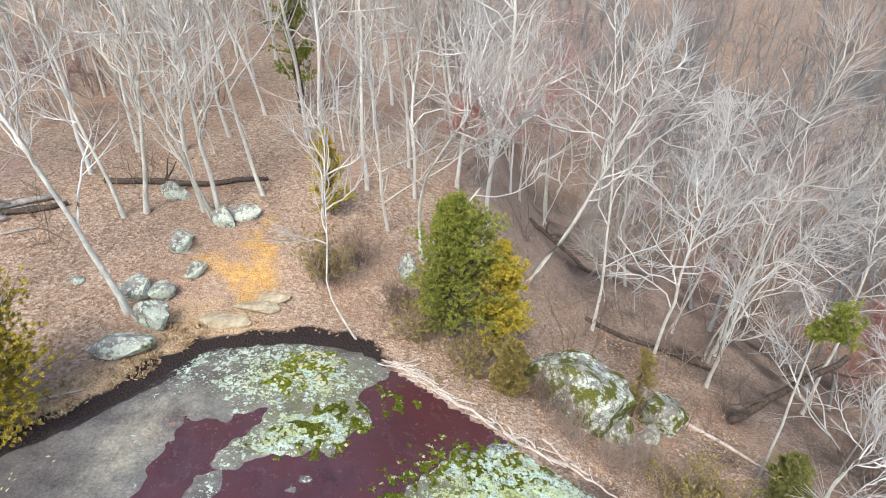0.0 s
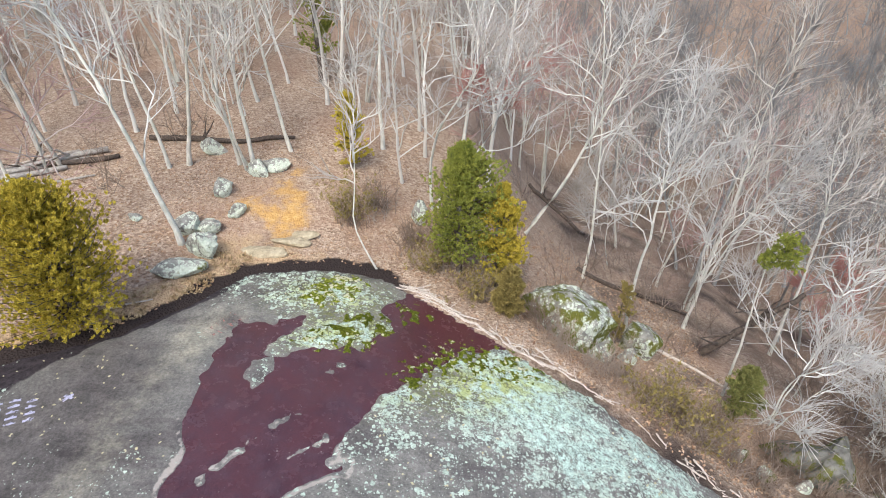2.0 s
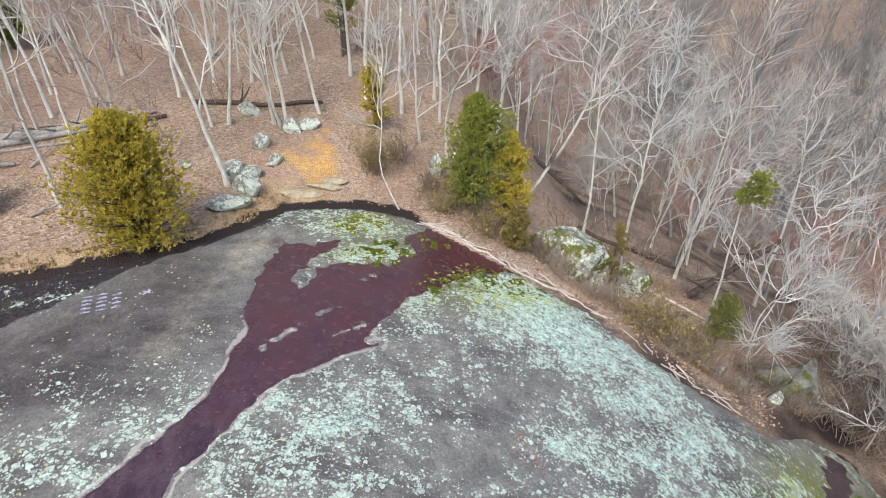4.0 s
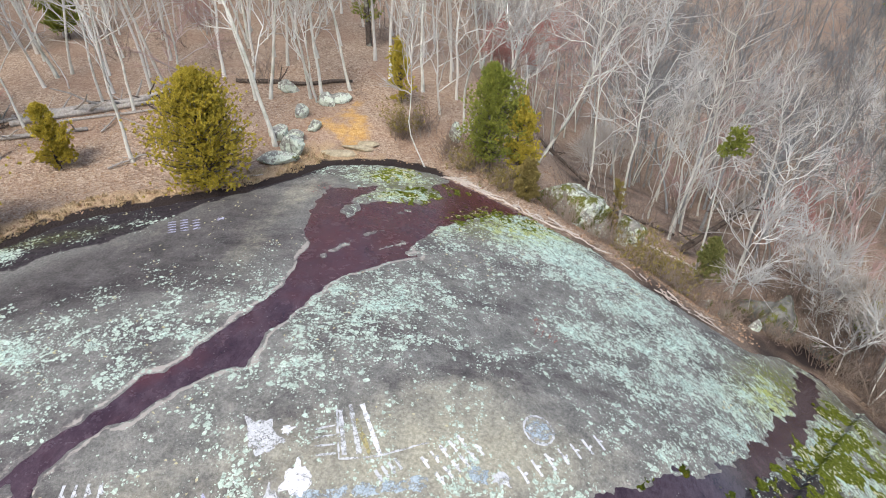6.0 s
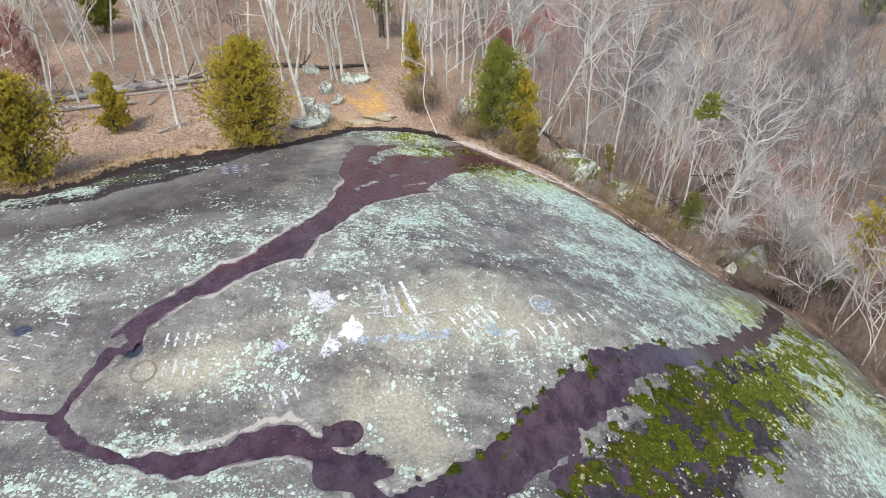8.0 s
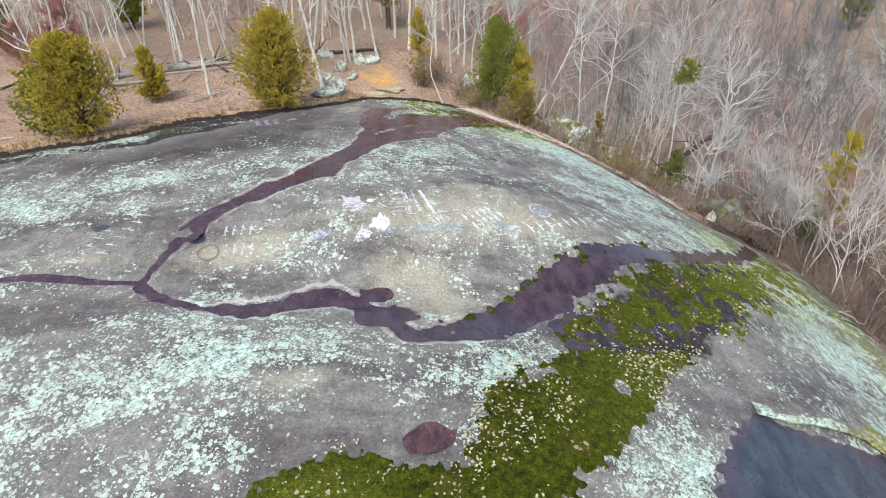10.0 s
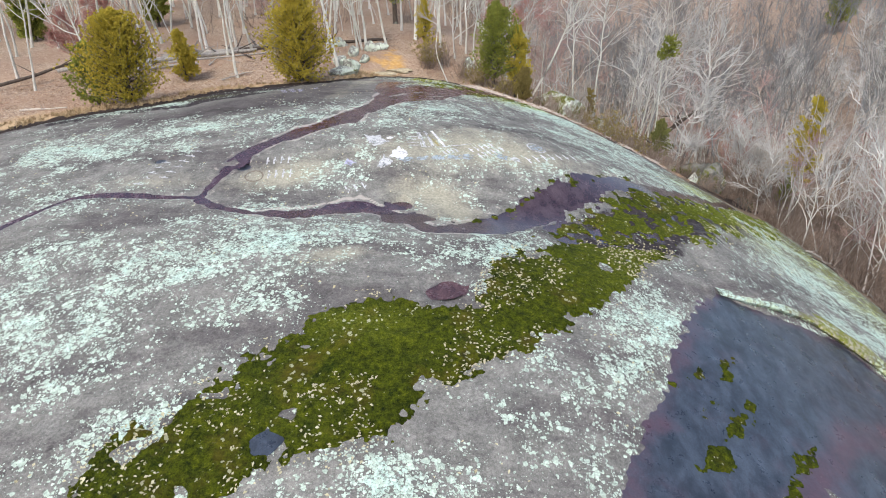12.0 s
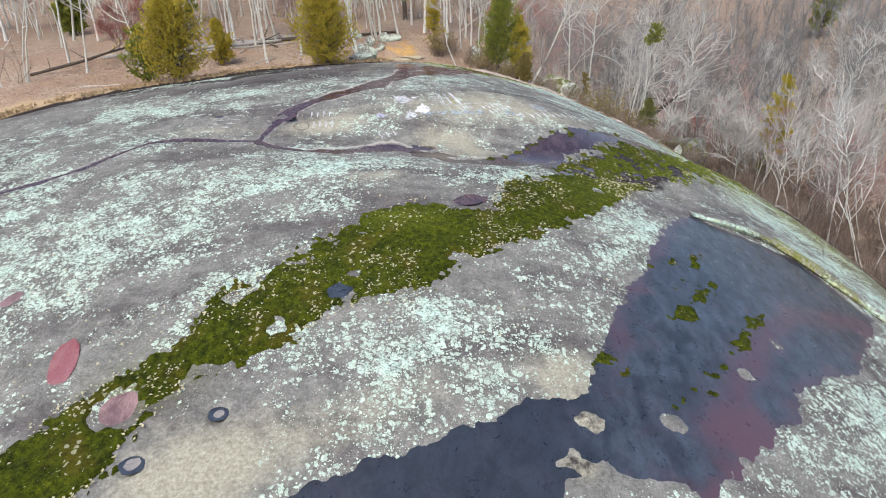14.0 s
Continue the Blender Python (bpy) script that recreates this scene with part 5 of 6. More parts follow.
# ---- evergreens ----
def spray_leaves(rng, centres, ways, size, blades):
    """Small pointed scale-leaf sprays, three corners each."""
    n = len(centres)
    d = np.repeat(ways, blades, 0) + rng.normal(0, 0.55, (n * blades, 3))
    d /= np.linalg.norm(d, axis=1, keepdims=True)
    side = np.cross(d, rng.normal(0, 1, (n * blades, 3)))
    side /= np.linalg.norm(side, axis=1, keepdims=True)
    length = size * rng.uniform(0.6, 1.6, (n * blades, 1))
    base = np.repeat(centres, blades, 0) + rng.normal(0, size * 0.35, (n * blades, 3))
    a, b, c = base - side * length * 0.24, base + side * length * 0.24, base + d * length
    return np.stack([a, b, c], 1).reshape(-1, 3), np.arange(n * blades * 3).reshape(-1, 3)


def cedar(x, y, height, width, label, foliage, seed, bare=0.06, point=1.0, clumps=1500, lopsided=0.0, size=0.06, blades=32, stem=0.022, bark=None):
    """A dense juniper: a trunk, and boughs that carry many small leaf sprays."""
    rng = np.random.default_rng(seed)
    ob = thing("cedar_tree", x, y, float(ground_z(x, y)), label, "tree", "evergreen cedars round the rock")
    tubes = Tubes()
    line = grow(rng, (0, 0, -0.2), (0, 0, 1), height * 0.95, 8, 0.03, 0.1)
    tubes.add(line, np.linspace(stem * height, 0.01, 9), 7)
    boughs = Tubes()
    tips, outs = [], []
    for i in range(int(clumps / 9)):
        h = bare + (0.99 - bare) * rng.random() ** 0.9
        up = (h - bare) / (1 - bare)
        full = min(1.0, 0.7 + 1.3 * up) * max(1 - up**1.8 * point, 0.0) ** 0.85
        a = rng.uniform(0, 2 * math.pi)
        reach = width * 0.5 * full * rng.uniform(0.55, 1.08) * (1 + lopsided * math.cos(a) + 0.13 * math.sin(3 * a + seed + h * 6) + 0.08 * math.sin(5 * a - h * 11))
        way = np.array([math.cos(a), math.sin(a), 0.25 + 0.55 * up])
        way /= np.linalg.norm(way)
        bough = grow(rng, (line[0, 0], line[0, 1], h * height * 0.92), way, max(reach, 0.15), 4, 0.08, 0.08)
        boughs.add(bough, np.linspace(0.018, 0.005, 5), 3)
        for _ in range(15):
            q = rng.random() ** 0.55
            m = min(int(q * 4), 3)
            tips.append(bough[m] + (bough[m + 1] - bough[m]) * (q * 4 - m) + rng.normal(0, 0.055 + 0.04 * reach, 3))
            outs.append(way * 0.7 + (0, 0, 0.75))
    part("trunk", tubes.mesh("trunk", bark or BARK_DARK), ob)
    tagged(part("bough_frame", boughs.mesh("bough_frame", BARK_DARK), ob), kind="stuff")
    part("crown", raw_mesh("crown", *spray_leaves(rng, np.array(tips), np.array(outs), size, blades), foliage), ob)
    return ob


cedar(-10.85, 9.65, 4.8, 5.2, "dense olive-gold cedar standing at the rock's edge", CEDAR, 1, 0.0, 0.95, 4300, size=0.052, blades=32)
cedar(-18.1, 11.7, 3.0, 2.4, "small olive-green cedar in the leaf litter", CEDAR, 2, 0.02, 0.95, 900, size=0.06, blades=32)
cedar(-18.5, 5.4, 4.6, 5.3, "bushy golden-green cedar beside a smaller one", CEDAR, 3, 0.0, 0.96, 4300, size=0.052, blades=32)
cedar(-20.7, 6.3, 3.3, 3.0, "rounded green cedar beside a taller one", CEDAR_GREEN, 4, 0.0, 0.9, 1100, size=0.06, blades=32)
cedar(0.3, 14.7, 5.6, 4.4, "tall dark green cedar with bare lower trunk", CEDAR_GREEN, 5, 0.12, 1.02, 2900, 0.18, size=0.055, blades=30)
cedar(1.7, 14.5, 4.7, 2.8, "olive-gold cedar crowded against a darker one", CEDAR, 15, 0.1, 0.9, 1000, size=0.06, blades=32)
cedar(-4.2, 20.0, 3.6, 2.0, "thin olive cedar under bare trees", CEDAR, 6, 0.05, 0.95, 600)
cedar(-6.8, 28.5, 10.0, 3.0, "tall slender dark cedar deep in the wood", CEDAR_GREEN, 7, 0.15, 1.0, 1300)
cedar(1.95, 12.6, 2.0, 1.3, "low olive-brown cedar shrub beside driftwood", SCRUB, 8, 0.0, 0.8, 700, size=0.09)
cedar(6.4, 13.9, 3.4, 0.9, "slim olive cedar sapling beside boulders", SCRUB, 9, 0.1, 0.95, 170, 0.35, stem=0.01)
cedar(17.6, 8.0, 9.0, 2.2, "slender golden cedar rising from the valley", CEDAR, 10, 0.36, 0.85, 700, size=0.07, stem=0.01, bark=BARK_GREY)
cedar(10.3, 12.2, 7.9, 1.7, "cedar with a small tuft of green on a bare stem", CEDAR_GREEN, 11, 0.80, 0.6, 190, stem=0.008, bark=BARK_GREY)
cedar(10.2, 11.0, 2.9, 1.7, "dull green cedar behind a sprawling tree", DULL, 12, 0.1, 0.9, 420, size=0.08)
cedar(19.5, 12.0, 2.6, 1.6, "dull green cedar on the gully's bank", CEDAR_GREEN, 13, 0.1, 0.9, 600)
cedar(66.0, 88.0, 14.0, 6.5, "dark green cedar far down the valley", CEDAR_GREEN, 14, 0.1, 0.95, 900, size=0.32, blades=16)
cedar(75.0, 72.0, 14.0, 6.5, "dark green cedar far down the valley", CEDAR_GREEN, 16, 0.1, 0.95, 900, size=0.32, blades=16)
cedar(-26.6, 29.2, 5.5, 2.8, "green cedar between bare trunks", CEDAR_GREEN, 19, 0.05, 0.95, 600, size=0.25, blades=16)
cedar(-34.0, 24.0, 6.0, 3.0, "green cedar between bare trunks", CEDAR_GREEN, 17, 0.05, 0.95, 700, size=0.25, blades=16)


def shrub(x, y, height, width, label, seed, leaf=None):
    rng = np.random.default_rng(seed)
    ob = thing("shrub", x, y, float(ground_z(x, y)), label, "shrub", "scrub along the rock")
    stems, tips = Tubes(), []
    for _ in range(60):
        way = np.array([rng.normal(0, 0.35), rng.normal(0, 0.35), 1.0])
        stem = grow(rng, (rng.normal(0, width * 0.22), rng.normal(0, width * 0.22), -0.05), way / np.linalg.norm(way), height * rng.uniform(0.5, 1.0), 5, 0.17, 0.03)
        stems.add(stem, np.linspace(0.012, 0.004, 6), 3)
        tips += [stem[k] + rng.normal(0, 0.08, 3) for k in (2, 3, 4, 5)]
        for _ in range(4):
            m = int(rng.integers(1, 5))
            stems.add(grow(rng, stem[m], aside(rng, np.array([0, 0, 1.0]), 0.8), rng.uniform(0.2, 0.5), 2, 0.2, 0.1), (0.006, 0.005, 0.003), 3)
    part("stem_tangle", stems.mesh("stem_tangle", BRUSH), ob)
    if leaf:
        part("foliage", raw_mesh("foliage", *spray_leaves(rng, np.array(tips), np.tile([[0, 0, 0.6]], (len(tips), 1)), 0.10, 5), leaf), ob)


shrub(6.6, 9.6, 1.9, 2.0, "brownish green scrub leaning over the rock's edge", 21, SCRUB)
shrub(8.2, 9.4, 1.7, 1.8, "brownish green scrub below the rock's edge", 31, SCRUB)
shrub(9.6, 7.6, 1.3, 1.6, "dry brown scrub below the rock's edge", 32)
shrub(10.9, 9.4, 1.6, 1.8, "dry brown scrub beside a mossy outcrop", 33)
shrub(15.6, 7.2, 1.7, 2.0, "dense brown scrub over the gully", 34)
shrub(16.6, 4.6, 1.8, 2.2, "dense brown scrub over the gully", 35)
shrub(17.4, 1.6, 1.8, 2.2, "dense brown scrub below the slab's edge", 36)
shrub(17.8, -1.6, 1.9, 2.4, "dense brown scrub below the slab's edge", 37)
shrub(18.2, -4.8, 1.9, 2.4, "dense brown scrub below the slab's edge", 38)
for i, (x, y, tall, wide) in enumerate(((3.6, 11.4, 1.3, 1.5), (4.9, 10.6, 1.4, 1.5), (5.9, 11.3, 1.3, 1.6), (7.6, 10.4, 1.5, 1.7), (8.9, 8.6, 1.5, 1.6), (11.4, 8.9, 1.4, 1.6), (12.6, 8.3, 1.2, 1.4), (13.9, 8.9, 1.5, 1.8), (16.4, 6.2, 1.8, 2.2), (17.4, 3.2, 1.9, 2.2))):
    shrub(x, y, tall, wide, "tangled brown scrub on the bank below the rock", 60 + i, SCRUB if i == 3 else None)
shrub(7.6, 8.8, 1.0, 1.3, "dry brown scrub leaning over the rock's edge", 22)
shrub(-0.6, 14.4, 1.5, 1.6, "thin brown scrub under the cedar", 23, SCRUB)
shrub(0.9, 13.4, 1.3, 1.6, "yellowish scrub under the cedar", 24, SCRUB)
shrub(3.0, 12.6, 1.2, 1.3, "dry brown scrub beside a boulder", 25)
shrub(-1.6, 15.6, 1.7, 1.6, "dry brown scrub at the forest edge", 26)
shrub(9.6, 10.6, 1.2, 1.6, "dry brown scrub on the gully slope", 27)
shrub(-3.9, 16.5, 2.2, 1.3, "thin olive scrub beside the sandy path", 28, SCRUB)
shrub(-2.9, 17.3, 2.0, 1.3, "thin brown scrub beside the sandy path", 29)


# ---- stones ----
def stone(name, x, y, z, sx, sy, sz, label, seed, turn=0.0, group="lichened boulders at the wood's edge", sharp=0.85, tilt=0.0, surface=BOULDER):
    bm = bmesh.new()
    bmesh.ops.create_icosphere(bm, subdivisions=3, radius=1.0)
    rng = np.random.default_rng(seed)
    planes = rng.normal(0, 1, (10, 3))
    planes /= np.linalg.norm(planes, axis=1, keepdims=True)
    cut = rng.uniform(0.48, 0.86, 10)
    off = Vector(rng.uniform(0, 50, 3))
    for v in bm.verts:
        d = np.array(v.co)
        reach = np.min(np.where(planes @ d > 0.05, cut / np.maximum(planes @ d, 0.05), 9))
        r = (1 - sharp) * 0.9 + sharp * min(reach, 1.25)
        r += 0.10 * noise.noise(v.co * 2.0 + off) + 0.06 * noise.noise(v.co * 5.5 + off)
        v.co = Vector((d[0] * sx * r, d[1] * sy * r, d[2] * sz * r))
    me = bpy.data.meshes.new(name)
    bm.to_mesh(me)
    bm.free()
    me.materials.append(surface)
    me.polygons.foreach_set("use_smooth", [False] * len(me.polygons))
    ob = new(name, me)
    ob.matrix_basis = pose(x, y, z, tilt, 0, turn)
    return tagged(ob, label, "boulder", group)


def on_floor(x, y, up=0.0):
    return float(ground_z(x, y)) + up


stone("boulder", -8.65, 13.9, on_floor(-8.65, 13.9, 0.3), 0.72, 0.55, 0.62, "grey angular boulder streaked with pale lichen", 1, 20)
stone("boulder", -9.0, 12.5, on_floor(-9.0, 12.5, 0.18), 0.82, 0.6, 0.42, "broad low boulder crusted with mint lichen", 2, 10)
stone("boulder", -9.4, 14.9, on_floor(-9.4, 14.9, 0.25), 0.6, 0.5, 0.5, "rounded boulder crusted with mint lichen", 3, 50)
stone("boulder", -8.8, 15.0, on_floor(-8.8, 15.0, 0.2), 0.4, 0.35, 0.4, "small lichened boulder in a cluster", 4, 0)
stone("boulder", -8.95, 17.2, on_floor(-8.95, 17.2, 0.2), 0.42, 0.36, 0.4, "small mint-coloured boulder on the leaf litter", 5, 70)
stone("boulder", -9.1, 17.9, on_floor(-9.1, 17.9, 0.15), 0.36, 0.3, 0.3, "small mint-coloured boulder on the leaf litter", 6, 10)
stone("boulder", -8.1, 16.0, on_floor(-8.1, 16.0, 0.15), 0.42, 0.3, 0.3, "small grey boulder beside the path", 7, 40)
stone("boulder", -7.95, 18.9, on_floor(-7.95, 18.9, 0.28), 0.5, 0.4, 0.55, "upright grey boulder at a tree's foot", 8, 0)
stone("boulder", -7.3, 19.4, on_floor(-7.3, 19.4, 0.18), 0.52, 0.38, 0.36, "pale boulder at the head of the path", 9, 20)
stone("boulder", -10.4, 20.8, on_floor(-10.4, 20.8, 0.18), 0.6, 0.45, 0.4, "pale boulder in front of a fallen log", 10, 0)
stone("boulder", -11.6, 15.5, on_floor(-11.6, 15.5, 0.05), 0.3, 0.25, 0.22, "small half-buried grey stone", 11, 0)
stone("stone_slab", -5.9, 14.9, on_floor(-5.9, 14.9, 0.08), 0.85, 0.32, 0.16, "flat grey slab forming a step on the path", 12, 4, "stepping slabs of the sandy path", 0.97, surface=PATH_STONE)
stone("stone_slab", -6.4, 14.2, on_floor(-6.4, 14.2, 0.05), 0.9, 0.36, 0.12, "flat tan slab forming a step on the path", 13, -6, "stepping slabs of the sandy path", 0.97, surface=PATH_STONE)
stone("stone_slab", -5.5, 15.3, on_floor(-5.5, 15.3, 0.08), 0.5, 0.25, 0.14, "flat grey slab forming a step on the path", 14, 10, "stepping slabs of the sandy path", 0.97, surface=PATH_STONE)
stone("boulder", 4.25, 13.8, on_floor(4.25, 13.8, 0.65), 2.45, 1.6, 1.6, "large mossy boulder with white lichen on top", 15, -15, surface=MOSSY_STONE)
stone("boulder", 5.3, 12.5, on_floor(5.3, 12.5, 0.2), 0.8, 0.6, 0.7, "mossy boulder against a larger one", 16, 30, surface=MOSSY_STONE)
stone("boulder", 7.4, 13.8, on_floor(7.4, 13.8, 0.5), 0.95, 0.8, 1.1, "mossy upright boulder beside a cedar sapling", 17, 10, surface=MOSSY_STONE)
stone("boulder", 6.7, 12.8, on_floor(6.7, 12.8, 0.15), 0.4, 0.4, 0.45, "pale broken stone between mossy boulders", 18, 10)
stone("boulder", 13.3, 9.3, on_floor(13.3, 9.3, 0.5), 1.05, 0.9, 1.3, "angular grey-green block at the gully's head", 19, 25, sharp=0.95, surface=BLOCK_STONE)
stone("boulder", 12.2, 9.6, on_floor(12.2, 9.6, 0.3), 1.4, 0.9, 0.95, "cracked mossy outcrop beside an angular block", 20, -20, sharp=0.9, surface=BLOCK_STONE)
stone("boulder", 11.6, 8.3, on_floor(11.6, 8.3, 0.1), 0.4, 0.3, 0.42, "pale tan stone under the outcrop", 21, 0, sharp=0.8)
stone("boulder", 10.1, 8.4, on_floor(10.1, 8.4, 0.1), 0.35, 0.3, 0.35, "small mossy stone on the slope", 22, 0, surface=MOSSY_STONE)
stone("boulder", 9.6, 9.1, on_floor(9.6, 9.1, 0.1), 0.4, 0.3, 0.3, "small mossy stone on the slope", 23, 60, surface=MOSSY_STONE)
stone("boulder", -1.3, 17.1, on_floor(-1.3, 17.1, 0.3), 0.35, 0.35, 0.65, "narrow lichened stone among dead limbs", 24, 0)
stone("boulder", 15.2, 8.6, on_floor(15.2, 8.6, 0.0), 0.9, 0.6, 0.5, "dark wet boulder in the gully", 25, 20, surface=BLOCK_STONE)


# ---- dead wood ----
def log(name, ax, ay, bx, by, r, material, label, group, seed=0, up_a=0.0, up_b=0.0, stubs=3):
    """A fallen stem lying from a to b, with broken limbs."""
    rng = np.random.default_rng(seed)
    n = 12
    t = np.linspace(0, 1, n)
    x, y = ax + (bx - ax) * t, ay + (by - ay) * t
    wob = np.array([float(rough(v, seed, 2.0, seed)) for v in t * 6]) * r * 2.0
    nx, ny = -(by - ay), bx - ax
    ln = math.hypot(nx, ny)
    x, y = x + wob * nx / ln, y + wob * ny / ln
    on_rock = inside(x, y, ROCK_EDGE) > 0
    base = np.where(on_rock, rock_z(x, y), ground_z(x, y))
    base = np.maximum(base, np.interp(t, [0, 1], [base[0], base[-1]]) - 0.15) + up_a + (up_b - up_a) * t
    pts = np.stack([x, y, base + r * 0.75], -1)
    mid = pts[n // 2].copy()
    tubes = Tubes()
    rad = r * np.linspace(1.0, 0.55, n) * (1 + 0.08 * rng.normal(0, 1, n))
    rad[0] *= 0.8
    line = np.concatenate([pts[:1] + (pts[0] - pts[1]) * 0.02, pts, pts[-1:] + (pts[-1] - pts[-2]) * 0.02])
    tubes.add(line - mid, np.concatenate([[0.004], rad, [0.004]]), 8)
    limbs = []
    for _ in range(stubs):
        i = int(rng.integers(2, n - 1))
        way = np.array([rng.normal(), rng.normal(), abs(rng.normal()) * 0.8 + 0.1])
        limb = Tubes()
        limb.add(grow(rng, pts[i] - mid, way / np.linalg.norm(way), r * rng.uniform(4, 12), 3, 0.15, 0.0), np.linspace(r * 0.35, r * 0.12, 4), 5)
        limbs.append(limb)
    ob = new(name, tubes.mesh(name, material))
    ob.location = mid
    for limb in limbs:
        part("broken_limb", limb.mesh("broken_limb", material), ob)
    return tagged(ob, label, "log" if r > 0.05 else "stick", group)


LOGS = "fallen trunks on the forest floor"
log("fallen_log", -21.5, 16.6, -14.8, 20.6, 0.22, GREY_LOG, "long grey fallen trunk on the leaf litter", LOGS, 1, stubs=5)
log("fallen_log", -22.5, 15.6, -15.8, 19.0, 0.18, GREY_LOG, "long grey fallen trunk on the leaf litter", LOGS, 2, stubs=5)
log("fallen_log", -20.0, 18.4, -14.0, 19.8, 0.17, DARK_LOG, "dark rotting trunk under paler ones", LOGS, 3)
log("fallen_log", -24.5, 13.6, -18.6, 15.2, 0.15, GREY_LOG, "thin grey fallen trunk on the leaf litter", LOGS, 4, stubs=4)
log("fallen_log", -13.4, 21.6, -7.0, 21.9, 0.15, DARK_LOG, "dark rotting trunk behind grey stems", LOGS, 5)
log("fallen_log", -27.0, 14.0, -21.0, 17.2, 0.13, GREY_LOG, "long grey fallen trunk on the leaf litter", LOGS, 6, stubs=5)
log("fallen_log", -22.0, 16.1, -15.3, 19.9, 0.10, GREY_LOG, "thin grey fallen trunk on the leaf litter", LOGS, 14, stubs=4)
log("fallen_log", -23.0, 16.6, -16.0, 20.5, 0.09, DRIFT, "thin bleached fallen trunk on the leaf litter", LOGS, 15, stubs=4)
log("fallen_log", -21.0, 15.8, -14.5, 18.6, 0.08, GREY_LOG, "thin grey fallen trunk on the leaf litter", LOGS, 16, stubs=5)
log("fallen_log", 10.6, 15.0, 14.2, 15.5, 0.18, DARK_LOG, "dark uprooted trunk lying across the gully", LOGS, 7, 0.1, 4.3, 6)
log("fallen_log", 5.0, 30.0, 8.6, 28.6, 0.16, DARK_LOG, "dark rotting trunk on the valley slope", LOGS, 8)
log("fallen_log", 6.4, 21.0, 12.0, 19.6, 0.13, DARK_LOG, "dark rotting trunk on the valley slope", LOGS, 9)
log("fallen_log", -10.3, 10.3, -9.2, 10.9, 0.04, DRIFT, "short pale stick at the rock's edge", LOGS, 10, stubs=1)
log("fallen_log", 8.2, 14.8, 11.2, 12.6, 0.08, DRIFT, "pale broken pole below the boulders", LOGS, 11, stubs=2)
log("fallen_log", -24.6, 5.9, -22.4, 6.3, 0.06, DRIFT, "pale curved dead branch on the grass", LOGS, 12, stubs=3)
log("fallen_log", -29.5, 9.5, -24.5, 13.5, 0.11, DARK_LOG, "dark broken trunk beside the clearing", LOGS, 13, 0.0, 0.9, 4)

rng = np.random.default_rng(77)
for i in range(22):
    cx, cy = (rng.uniform(14.5, 22), rng.uniform(-8, 12)) if i < 14 else (rng.uniform(-28, -13), rng.uniform(12, 20))
    a, half = rng.uniform(0, 3.14), rng.uniform(0.6, 1.3)
    ends = ground_z(np.array([cx - half * math.cos(a), cx, cx + half * math.cos(a)]), np.array([cy - half * math.sin(a), cy, cy + half * math.sin(a)]))
    if np.ptp(ends) > 0.5:
        continue
    log("fallen_branch", cx - half * math.cos(a), cy - half * math.sin(a), cx + half * math.cos(a), cy + half * math.sin(a), rng.uniform(0.025, 0.06), (GREY_LOG, GREY_LOG, DARK_LOG)[i % 3], ("crooked grey dead branch on the forest floor", "grey dead branch on the forest floor", "dark dead branch on the forest floor")[i % 3], "dead branches on the forest floor", 200 + i, 0.05, rng.uniform(0.05, 0.25), 5)

WRACK = "driftwood stranded along the rock's edge"
edge_line = [(-1.3, 12.9), (0.7, 11.45), (2.6, 10.45), (4.5, 9.35), (6.2, 7.95), (8.0, 6.75), (9.6, 6.2)]
rng = np.random.default_rng(31)
for i in range(58):
    s = rng.random() ** 2.6 * (len(edge_line) - 1.001)
    k = int(s)
    (ax, ay), (bx, by) = edge_line[k], edge_line[k + 1]
    cx, cy = ax + (bx - ax) * (s - k), ay + (by - ay) * (s - k)
    a = math.atan2(by - ay, bx - ax) + rng.normal(0, 0.35 if i % 4 else 0.9)
    half = rng.uniform(0.15, 0.62)
    cx, cy = cx + rng.normal(-0.04, 0.10), cy + rng.normal(-0.04, 0.10)
    log("driftwood", cx - half * math.cos(a), cy - half * math.sin(a), cx + half * math.cos(a), cy + half * math.sin(a), rng.uniform(0.012, 0.04), DRIFT, "bleached stick of driftwood along the rock's edge", WRACK, 50 + i, 0.02, 0.10, int(rng.integers(0, 3)))
for ax, ay, bx, by, r in ((-0.1, 11.95, 1.5, 10.85, 0.06), (1.6, 10.75, 3.2, 9.9, 0.055), (2.7, 10.35, 4.6, 9.25, 0.04), (-1.0, 12.6, 0.3, 11.75, 0.045)):
    log("driftwood", ax, ay, bx, by, r, DRIFT, "long bleached driftwood pole along the rock's edge", WRACK, int(ax * 10 + 90), 0.03, 0.07, 3)


# ---- loose leaves ----
def leaf_scatter(name, places, label, size, material, seed):
    rng = np.random.default_rng(seed)
    p = np.array(places)
    n = len(p)
    a = rng.uniform(0, 6.283, n)
    u = np.stack([np.cos(a), np.sin(a), rng.normal(0, 0.25, n)], -1)
    v = np.stack([-np.sin(a), np.cos(a), rng.normal(0, 0.25, n)], -1) * 0.6
    s = (size * rng.uniform(0.6, 1.3, n))[:, None]
    lift = np.array([0, 0, 1.0]) * s * 0.25
    co = np.stack([p - u * s, p - v * s + lift, p + u * s, p + v * s + lift], 1).reshape(-1, 3)
    q = np.arange(n)[:, None] * 4
    ob = new(name, raw_mesh(name, co, np.concatenate([q + [0, 1, 2], q + [0, 2, 3]]), material))
    return tagged(ob, label, "leaves", kind="stuff")


rng = np.random.default_rng(5)
spots = []
